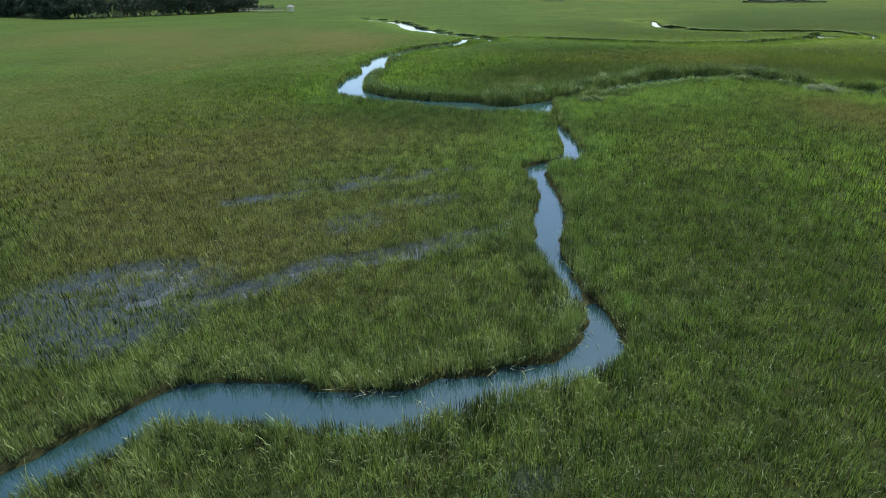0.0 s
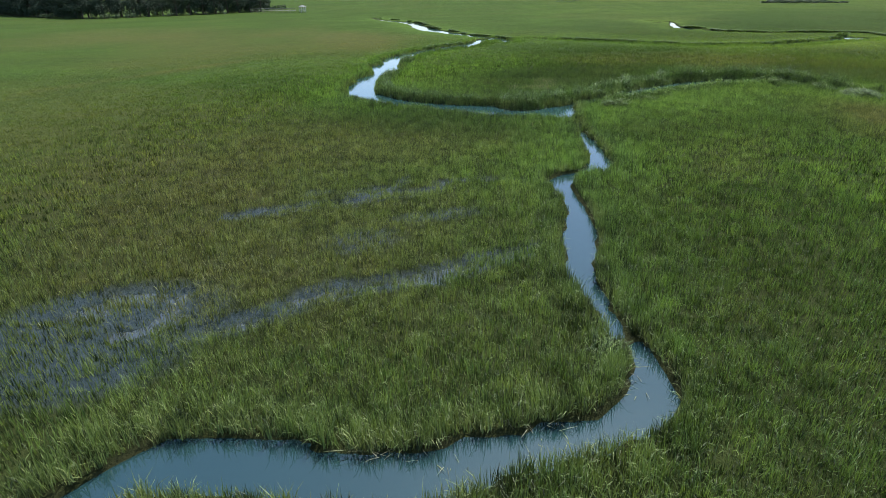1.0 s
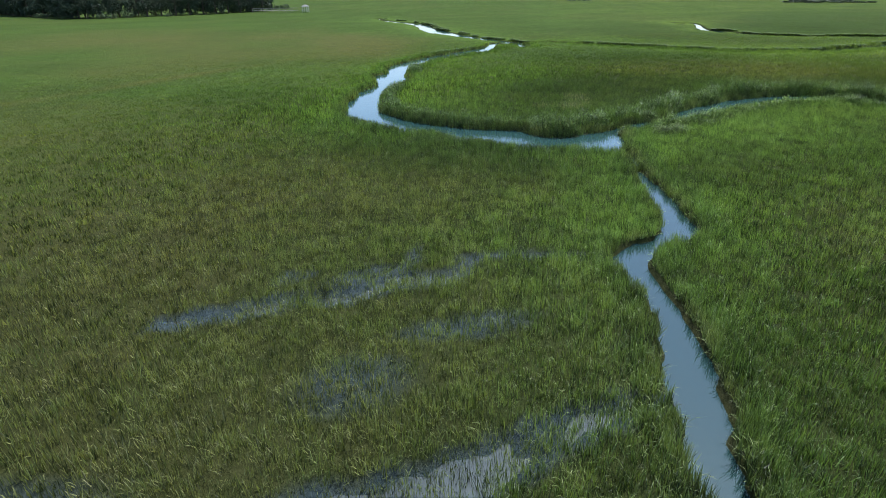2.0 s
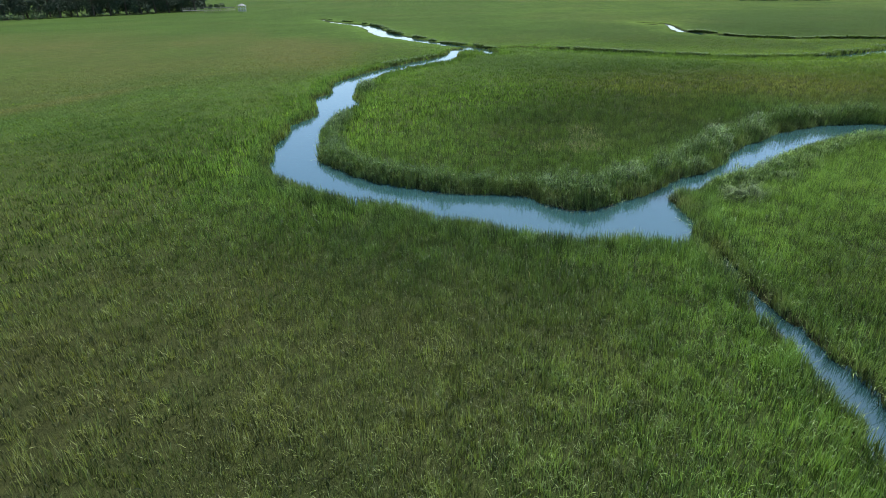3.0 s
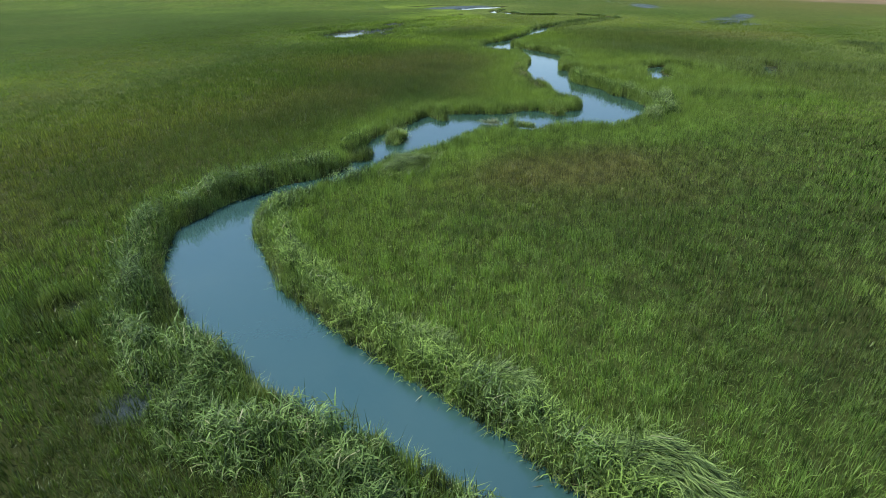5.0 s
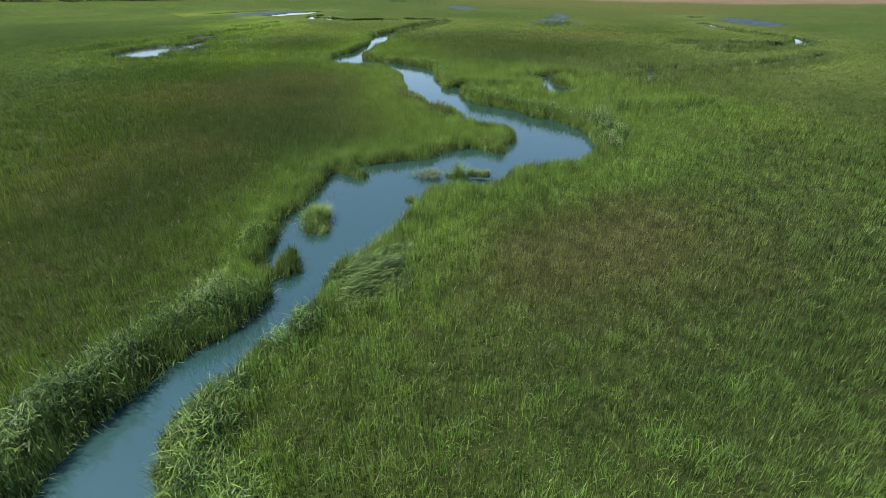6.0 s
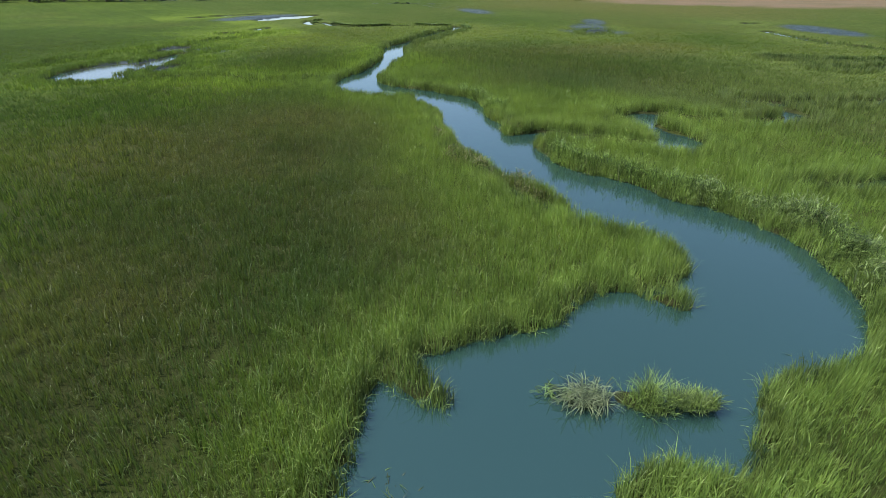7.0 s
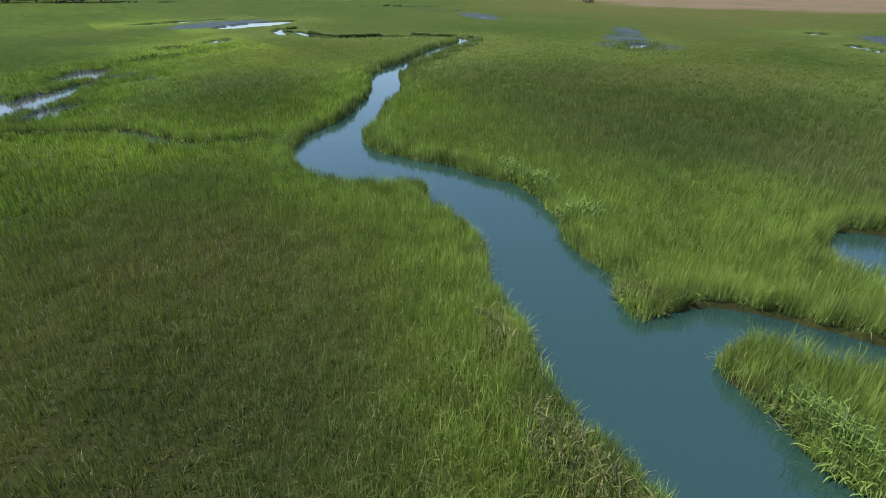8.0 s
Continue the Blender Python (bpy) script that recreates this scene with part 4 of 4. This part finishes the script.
def grass_islet(x, y, a, b, turn, tall, label, lush):
    ob = leaves("grass_islet", (x, y), int(5200 * a * b), a, b, turn, (0.35 * tall, 1.0 * tall), 0.011, (1.1, 1.57), (0.2, 1.5), BANK_GRASS, lush=lush, dry=0.1, wet_ok=-1, patchy=0.55)
    leaves("drooping_fringe", (x, y), int(300 * (a + b) / 2), a * 1.1, b * 1.1, turn, (0.3 * tall, 0.7 * tall), 0.018, (0.5, 1.4), (0.6, 2.2), REED, parent=ob, lush=0.6, wet_ok=-1, patchy=0.4)
    return tagged(ob, label, "grass islet", "grass islets in the creek")


grass_islet(38.9, 46.6, 1.25, 0.75, -35, 0.68, "round tuft of olive grass standing in the creek", 0.8)
grass_islet(38.5, 42.1, 0.4, 0.25, 20, 0.5, "small reed tuft at the water's edge", 0.4)
islet = grass_islet(39.6, 38.6, 0.55, 0.4, 45, 0.9, "bright yellow-green grass tuft with bent reeds in the creek", 1.0)
leaves("low_grass", (39.0, 37.8), 800, 0.6, 0.28, 45, (0.3, 0.5), 0.013, (0.9, 1.57), (0.3, 1.4), BANK_GRASS, parent=islet, lush=0.7, wet_ok=-2).location = (-0.6, -0.8, 0)
leaves("bent_reeds", (40.6, 39.6), 260, 0.5, 0.35, 45, (0.5, 0.85), 0.020, (0.6, 1.4), (1.4, 2.6), GREY_REED, parent=islet, wet_ok=-2).location = (1.0, 1.0, 0)
leaves("sodden_leaves", (41.2, 40.2), 60, 0.45, 0.3, 45, (0.2, 0.4), 0.025, (0.3, 1.0), (0.8, 2.0), REED, parent=islet, wet_ok=-2).location = (1.6, 1.5, 0)


def pale_stalks(x, y, a, b, turn, n):
    ob = leaves("pale_stalks", (x, y), n, a, b, turn, (0.3, 0.55), 0.014, (1.1, 1.57), (0.0, 0.5), BLEACHED, rows=(0.6, 1.0))
    return tagged(ob, "thin bleached stalks standing among the meadow grass", "stalks", "bleached stalks in the meadow", "stuff")


for spot in ((9.2, 58.2, 1.2, 0.7, 20, 160), (9.0, 56.6, 1.3, 0.7, 20, 300), (8.6, 55.0, 1.2, 0.7, 20, 340), (8.0, 53.6, 1.0, 0.6, 20, 260), (6.4, 54.6, 1.6, 1.0, 20, 260), (1.0, 40.0, 2.4, 1.0, -10, 90), (4.6, 39.6, 1.6, 1.0, 0, 70), (-6.0, 19.5, 4.0, 1.2, 20, 120), (0.0, 13.6, 3.0, 1.4, 0, 90)):
    pale_stalks(*spot)


def stem_tangle(x, y, a, b, turn, n, label):
    ob = leaves("stem_tangle", (x, y), n, a, b, turn, (0.2, 0.55), 0.018, (0.0, 0.5), (-0.2, 0.6), BLEACHED, wet_ok=-3, rows=(0.6, 1.0))
    return tagged(ob, label, "dead stems", "dead stems by the water", "stuff")


for x, y, a, b, turn, n in ((4.2, 46.1, 0.8, 0.25, -45, 60), (5.5, 45.5, 0.9, 0.2, -5, 60), (2.4, 47.8, 1.2, 0.2, -20, 50), (6.8, 45.9, 0.6, 0.2, 35, 30), (-0.4, 48.3, 1.4, 0.15, -20, 30), (1.6, 47.8, 0.9, 0.15, -10, 18), (9.9, 46.2, 0.45, 0.25, 60, 34),
                            (9.4, 43.4, 0.3, 0.9, 20, 26), (9.0, 41.8, 0.25, 0.8, 10, 20)):
    stem_tangle(x, y, a, b, turn, n, "bleached dead stems fallen along the muddy waterline")
for x, y, a, b, turn, n in ((54.0, 26.9, 1.2, 0.12, -15, 16), (51.4, 27.4, 0.8, 0.12, -10, 10), (13.2, 48.0, 0.9, 0.15, 30, 14), (16.8, 50.2, 0.8, 0.12, 35, 12), (44.4, 40.2, 0.15, 0.6, 0, 8), (24.2, 57.6, 0.9, 0.15, 20, 12), (30.6, 57.2, 0.7, 0.15, -40, 10)):
    stem_tangle(x, y, a, b, turn, n, "loose pale stems floating beside the creek bank")
for x, y, a, b, turn, n in ((-9.8, 9.3, 0.9, 0.2, 40, 22), (-1.2, 10.5, 1.8, 0.12, -5, 30), (4.2, 13.0, 0.2, 0.7, 0, 18), (1.8, 11.3, 0.9, 0.15, 15, 16)):
    stem_tangle(x, y, a, b, turn, n, "dead grass stems hanging over the narrow creek")


def water_weed(x, y, a, b, turn, n):
    ob = leaves("water_weed", (x, y), n, a, b, turn, (0.15, 0.4), 0.024, (0.0, 0.5), (0.1, 0.9), WEED, wet_ok=-9, patchy=0.4, rows=(0.6, 1.0))
    ob.location.z = 0.005
    return tagged(ob, "dark sodden weed lying at the water surface", "water weed", "sodden weeds in the creek")


for spot in ((41.4, 44.7, 0.7, 0.4, 30, 130), (37.9, 33.9, 0.5, 0.3, 0, 90), (36.6, 49.6, 0.5, 0.4, 0, 80)):
    water_weed(*spot)


# ---- far banks: dark reeds along the far creeks ----
far_reed = leaves("reed_clump", (28.0, 120.0), 340, 0.95, 0.55, 0, (0.6, 1.05), 0.08, (1.1, 1.5), (0.5, 1.8), MID_REED, wet_ok=-9)
tagged(far_reed, "dark green reeds rising along a far creek", "reeds", "reeds along the far creeks")
spots = []
for line, side, gap in ((NORTH_CREEK[1:-1], 1, 1.7), (FAR_CREEK[:-1], 1, 2.2), (NORTH_LOOP[2:], 1, 1.8), (UPPER_HEAD[3:], 1, 1.7), (LOWER_TAIL[1:], -1, 1.9), (EAST_DITCH, -1, 2.0), (SOUTH_LOOP[:5], -1, 2.2)):
    p = spline(line, 0.5)
    run = np.concatenate([[0], np.cumsum(np.hypot(*np.diff(p[:, :2], axis=0).T))])
    for r in np.arange(0.5, run[-1] - 0.5, gap):
        k = min(int(np.searchsorted(run, r)), len(p) - 2)
        t = p[k + 1, :2] - p[k, :2]
        t = t / max(np.hypot(*t), 1e-6)
        out = p[k, 2] + 0.9
        # the bank on the side away from the meadow by the bend
        nx, ny = (-t[1], t[0])
        if ny * side < 0:
            nx, ny = -nx, -ny
        spots.append((p[k, 0] + nx * out, p[k, 1] + ny * out, math.degrees(math.atan2(t[1], t[0]))))
first = True
for x, y, turn in spots:
    if rng.random() < 0.38:
        continue
    m = pose(x, y, ground_at(x, y), 0, 0, turn + rng.uniform(-12, 12)) @ Matrix.Diagonal((rng.uniform(1.0, 1.5), rng.uniform(0.7, 1.2), rng.uniform(0.22, 0.55), 1))
    if first:
        far_reed.matrix_basis = m
        far_reed.scale = (1, 1, 1)
        first = False
    else:
        copy_thing(far_reed, m)

# ---- the wooded shore ----


def part(name, bm, mat, parent=None, label=""):
    me = bpy.data.meshes.new(name)
    bm.to_mesh(me)
    bm.free()
    me.materials.append(mat)
    ob = new(name, me)
    if parent:
        ob.parent = parent
    if label:
        ob["label"] = label
    return ob


def box(bm, x0, y0, z0, x1, y1, z1):
    v = [bm.verts.new(c) for c in ((x0, y0, z0), (x1, y0, z0), (x1, y1, z0), (x0, y1, z0), (x0, y0, z1), (x1, y0, z1), (x1, y1, z1), (x0, y1, z1))]
    for f in ((0, 3, 2, 1), (4, 5, 6, 7), (0, 1, 5, 4), (1, 2, 6, 5), (2, 3, 7, 6), (3, 0, 4, 7)):
        bm.faces.new([v[i] for i in f])
    return v


def limb(bm, a, b, r0, r1, sides=7):
    """A tapered round limb from a to b."""
    a, b = Vector(a), Vector(b)
    q = (b - a).to_track_quat("Z", "Y")
    rings = []
    for c, r in ((a, r0), (b, r1)):
        rings.append([bm.verts.new(c + q @ Vector((math.cos(k * 2 * math.pi / sides) * r, math.sin(k * 2 * math.pi / sides) * r, 0))) for k in range(sides)])
    for k in range(sides):
        bm.faces.new((rings[0][k], rings[0][(k + 1) % sides], rings[1][(k + 1) % sides], rings[1][k]))
    bm.faces.new(rings[1])


def crown(name, parent, centres, mat, leaf, each):
    """Leaves on clumps round the given centres (x, y, z, radius)."""
    vs = []
    for x, y, z, r in centres:
        n = each
        q = rng.normal(0, 1, (n, 3))
        q /= np.linalg.norm(q, axis=1)[:, None]
        c = np.array([x, y, z]) + q * r * rng.uniform(0.55, 1.08, (n, 1)) * np.array([1, 1, 0.8])
        u = rng.normal(0, 1, (n, 3))
        u /= np.linalg.norm(u, axis=1)[:, None]
        w = np.cross(u, rng.normal(0, 1, (n, 3)))
        w /= np.linalg.norm(w, axis=1)[:, None]
        s = leaf * rng.uniform(0.6, 1.4, (n, 1))
        vs.append(np.stack([c - u * s, c - w * s * 0.45, c + u * s, c + w * s * 0.45], 1).reshape(-1, 3))
    v = np.vstack(vs)
    return mesh_object(name, v, np.arange(len(v)).reshape(-1, 4), mat, None, parent)


def tree(height, wide, clumps, label):
    bm = bmesh.new()
    top = (rng.uniform(-0.5, 0.5), rng.uniform(-0.5, 0.5), height * 0.55)
    limb(bm, (0, 0, -0.3), (top[0] * 0.4, top[1] * 0.4, height * 0.25), 0.34, 0.26)
    limb(bm, (top[0] * 0.4, top[1] * 0.4, height * 0.25), top, 0.26, 0.14)
    centres = []
    for k in range(clumps):
        q, h = k * 2.4 + rng.uniform(-0.4, 0.4), rng.uniform(0.12, 0.95)
        reach = wide * (0.35 + 0.65 * math.sin(math.pi * min(1, h + 0.12))) * rng.uniform(0.55, 1.0)
        c = (math.cos(q) * reach, math.sin(q) * reach, height * h, rng.uniform(0.16, 0.3) * wide + 0.5)
        centres.append(c)
        if k % 3 == 0 and h > 0.3:
            limb(bm, (top[0] * 0.7, top[1] * 0.7, min(height * 0.5, c[2] * 0.75)), c[:3], 0.11, 0.03, 5)
    root = new("tree")
    part("trunk", bm, BARK, root)
    crown("crown", root, centres, LEAF, 0.34, 70)
    return tagged(root, label, "tree", "trees on the far shore")


kinds = [tree(10.5, 3.6, 26, "dense dark evergreen tree on the far shore"), tree(12.5, 4.2, 30, "tall dark broad-crowned tree on the far shore"), tree(8.0, 3.2, 22, "dark low-branched tree at the marsh edge")]
used = set()
SHORE_LINE = [(-84, 262, 0), (-100, 246, 0), (-120, 236, 0), (-142, 230, 0), (-165, 246, 0), (-195, 268, 0), (-225, 296, 0), (-262, 330, 0)]
shore_line = spline(SHORE_LINE, 1.0)
for row, (gap, back) in enumerate(((5.2, 2.0), (6.0, 8.0), (7.0, 15.0))):
    for k in range(0, len(shore_line) - 2, int(gap)):
        x, y, _ = shore_line[k]
        if 0.42 < k / len(shore_line) < 0.47 and row == 0:
            continue
        j = int(rng.integers(0, 3))
        away = np.array([x, y]) / math.hypot(x, y) * (back + rng.uniform(-1.2, 1.2))
        m = pose(x + away[0], y + away[1], 0.1, 0, 0, rng.uniform(0, 360)) @ Matrix.Scale(rng.uniform(0.8, 1.15), 4)
        if j not in used:
            kinds[j].matrix_basis = m
            kinds[j].scale = (1, 1, 1)
            used.add(j)
        else:
            copy_thing(kinds[j], m)


def shrub(wide, tall, label, mat):
    root = new("shrub")
    bm = bmesh.new()
    centres = []
    for k in range(9):
        q, r = rng.uniform(0, 6.3), wide * math.sqrt(rng.random()) * 0.7
        c = (math.cos(q) * r, math.sin(q) * r, tall * rng.uniform(0.3, 0.8), tall * rng.uniform(0.25, 0.42))
        limb(bm, (c[0] * 0.2, c[1] * 0.2, -0.1), c[:3], 0.05, 0.015, 5)
        centres.append(c)
    part("stems", bm, BARK, root)
    crown("foliage", root, centres, mat, 0.2, 60)
    return tagged(root, label, "shrub", "shrubs on the far shore")


pale = shrub(2.4, 1.9, "grey-green rounded shrub below dark trees", SHRUB_LEAF)
pale.matrix_basis = pose(-171, 246, 0.1)
deep = shrub(3.0, 0.9, "low dark bushy patch at the far edge of the marsh", DARK_SHRUB)
# five flattened bushes added as stand-ins for dark wet patches of open marsh
deep.matrix_basis = pose(172, -40, 0.1) @ Matrix.Diagonal((1.5, 1.2, 0.4, 1))
for x, y, turn in ((167, -45, 40), (160, -41, 130), (175, -36, 10), (152, -40, 80)):
    copy_thing(deep, pose(x, y, 0.1, 0, 0, turn) @ Matrix.Diagonal((1.6, 1.2, 0.35, 1)))
for x, y, turn, s in ((240, 20, 60, 1.0), (228, 8, 20, 1.1), (222, 0, 80, 0.8), (62, 300, 0, 1.2), (57, 305, 50, 1.2),
                      (125, 231, 10, 2.3), (129, 228, 70, 2.6), (133, 225, 150, 2.4), (137, 221, 30, 2.2), (141, 218, 100, 1.8)):
    copy_thing(deep, pose(x, y, 0.1, 0, 0, turn) @ Matrix.Scale(s, 4))
for x, y, turn, s in ((-166, 243, 80, 0.9), (-133, 226, 30, 1.0), (-129, 226, 150, 0.9), (-125, 229, 210, 1.1), (-152, 233, 60, 0.6), (-112, 235, 90, 0.7), (-92, 262, 20, 1.3), (-88, 268, 120, 1.5), (-84, 276, 220, 1.3), (-80, 282, 10, 1.2), (-95, 256, 300, 1.2)):
    copy_thing(pale, pose(x, y, 0.1, 0, 0, turn) @ Matrix.Scale(s, 4))


def gazebo(x, y, turn):
    root = new("gazebo")
    R, deck = 2.0, 0.9
    bm = bmesh.new()
    ring = [(math.cos((k + 0.5) * math.pi / 4), math.sin((k + 0.5) * math.pi / 4)) for k in range(8)]
    low = [bm.verts.new((c * R * 1.05, s_ * R * 1.05, deck - 0.16)) for c, s_ in ring]
    high = [bm.verts.new((c * R * 1.05, s_ * R * 1.05, deck)) for c, s_ in ring]
    bm.faces.new(low[::-1]), bm.faces.new(high)
    for k in range(8):
        bm.faces.new((low[k], low[(k + 1) % 8], high[(k + 1) % 8], high[k]))
    part("deck", bm, TIMBER, root, "weathered timber deck")
    for c, s_ in ring:
        bm = bmesh.new()
        limb(bm, (c * R * 0.95, s_ * R * 0.95, -0.6), (c * R * 0.95, s_ * R * 0.95, deck + 2.2), 0.09, 0.08)
        part("post", bm, WHITE, root)
    for k in range(7):
        (c, s_), (c2, s2) = ring[k], ring[k + 1]
        bm = bmesh.new()
        limb(bm, (c * R * 0.95, s_ * R * 0.95, deck + 0.9), (c2 * R * 0.95, s2 * R * 0.95, deck + 0.9), 0.045, 0.045, 5)
        part("rail", bm, WHITE, root)
    bm = bmesh.new()
    eave = [bm.verts.new((c * R * 1.28, s_ * R * 1.28, deck + 2.1)) for c, s_ in ring]
    lip = [bm.verts.new((c * R * 1.28, s_ * R * 1.28, deck + 2.22)) for c, s_ in ring]
    peak = bm.verts.new((0, 0, deck + 3.3))
    bm.faces.new(eave[::-1])
    for k in range(8):
        bm.faces.new((eave[k], eave[(k + 1) % 8], lip[(k + 1) % 8], lip[k]))
        bm.faces.new((lip[k], lip[(k + 1) % 8], peak))
    part("roof", bm, ROOFING, root, "pale grey shingled pyramid roof")
    bm = bmesh.new()
    limb(bm, (0, 0, deck + 3.2), (0, 0, deck + 3.6), 0.12, 0.04)
    part("finial", bm, WHITE, root)
    root.matrix_basis = pose(x, y, 0.15, 0, 0, turn) @ Matrix.Scale(0.7, 4)
    return tagged(root, "small open gazebo with pale roof at the boardwalk", "gazebo")


gazebo(-60.6, 243.0, 10)


def boardwalk(a, b, wide):
    root = new("boardwalk")
    d = Vector((b[0] - a[0], b[1] - a[1], 0))
    n = int(d.length / 3)
    for k in range(n):
        bm = bmesh.new()
        box(bm, k * 3.0, -wide / 2, 0.78, k * 3.0 + 2.97, wide / 2, 0.88)
        part("deck_board", bm, TIMBER, root)
        for side in (-1, 1):
            bm = bmesh.new()
            limb(bm, (k * 3.0, side * wide / 2, -0.5), (k * 3.0, side * wide / 2, 1.7), 0.07, 0.07, 6)
            part("pile", bm, TIMBER, root)
            bm = bmesh.new()
            box(bm, k * 3.0, side * wide / 2 - 0.03, 1.62, k * 3.0 + 2.99, side * wide / 2 + 0.03, 1.72)
            part("handrail", bm, TIMBER, root)
    root.matrix_basis = pose(a[0], a[1], 0.1, 0, 0, math.degrees(math.atan2(d.y, d.x)))
    return tagged(root, "long weathered timber boardwalk over the marsh", "boardwalk")


boardwalk((-84.0, 250.0), (-61.8, 243.6), 1.3)


def cottage(x, y, turn):
    root = new("cottage")
    w, l, h = 6.0, 8.0, 3.0
    bm = bmesh.new()
    box(bm, -l / 2, -w / 2, 0, l / 2, w / 2, h)
    part("walls", bm, WHITE, root, "white boarded walls")
    bm = bmesh.new()
    for sx in (-1, 1):
        v = [bm.verts.new((sx * l / 2, -w / 2, h)), bm.verts.new((sx * l / 2, w / 2, h)), bm.verts.new((sx * l / 2, 0, h + 2.2))]
        bm.faces.new(v)
    part("gable", bm, WHITE, root)
    bm = bmesh.new()
    for sy in (-1, 1):
        a = [bm.verts.new((sx * (l / 2 + 0.4), sy * (w / 2 + 0.4), h - 0.25)) for sx in (-1, 1)]
        b = [bm.verts.new((sx * (l / 2 + 0.4), 0, h + 2.3)) for sx in (1, -1)]
        bm.faces.new(a + b)
        a2 = [bm.verts.new(k.co + Vector((0, 0, 0.12))) for k in a + b]
        bm.faces.new(a2[::-1])
    part("roof", bm, ROOFING, root, "grey shingled roof")
    for sx in (-2.4, 0.6, 2.6):
        bm = bmesh.new()
        box(bm, sx - 0.5, -w / 2 - 0.05, 1.0, sx + 0.5, -w / 2 + 0.02, 2.2)
        win = part("window", bm, WHITE, root)
        bm = bmesh.new()
        box(bm, sx - 0.42, -w / 2 - 0.062, 1.08, sx + 0.42, -w / 2 - 0.052, 2.12)
        part("pane", bm, PANE, win, "dark glass")
    bm = bmesh.new()
    box(bm, -1.3, -w / 2 - 0.05, 0.1, -0.4, -w / 2 + 0.02, 2.1)
    part("door", bm, TIMBER, root)
    root.matrix_basis = pose(x, y, 0.1, 0, 0, turn)
    return tagged(root, "small white cottage half hidden by dark trees", "house")


cottage(-238.0, 316.0, 35)


def parked_truck(x, y, turn):
    root = new("truck")
    bm = bmesh.new()
    box(bm, -2.6, -0.95, 0.55, 2.6, 0.95, 1.1)
    bmesh.ops.bevel(bm, geom=bm.edges[:], offset=0.08, segments=2, affect="EDGES")
    part("body", bm, RUST, root, "rusty dark red body")
    bm = bmesh.new()
    v = box(bm, -0.6, -0.85, 1.1, 1.3, 0.85, 1.85)
    for k in v[4:]:
        k.co.x = k.co.x * 0.75 + 0.1
    part("cab", bm, PANE, root, "dark glazed cab")
    for wx_ in (-1.7, 1.7):
        for wy_ in (-0.9, 0.9):
            bm = bmesh.new()
            limb(bm, (wx_, wy_ - 0.12, 0.38), (wx_, wy_ + 0.12, 0.38), 0.38, 0.38, 16)
            wheel = part("wheel", bm, PANE, root, "black tyre")
            bm = bmesh.new()
            limb(bm, (wx_, wy_ - 0.14, 0.38), (wx_, wy_ + 0.14, 0.38), 0.2, 0.2, 12)
            part("rim", bm, ROOFING, wheel)
    for wy_ in (-0.65, 0.65):
        bm = bmesh.new()
        box(bm, 2.55, wy_ - 0.16, 0.78, 2.64, wy_ + 0.16, 0.98)
        part("headlight", bm, WHITE, root)
    root.matrix_basis = pose(x, y, float(ground_height(np.array([x]), np.array([y]))[0]) + 0.02, 0, 0, turn)
    return tagged(root, "dark red truck parked on the far dry field", "truck")


parked_truck(154.0, -90.5, 140)

# far woods beyond the marsh
for x0, y0, x1, y1, n in ((268, 74, 232, 14, 13), (284, 82, 248, 18, 12)):
    for k in range(n):
        u = k / max(1, n - 1)
        j = int(rng.integers(0, 3))
        m = pose(x0 + (x1 - x0) * u + rng.uniform(-2, 2), y0 + (y1 - y0) * u + rng.uniform(-2, 2), 0.1, 0, 0, rng.uniform(0, 360)) @ Matrix.Scale(rng.uniform(0.7, 1.0), 4)
        copy_thing(kinds[j], m)
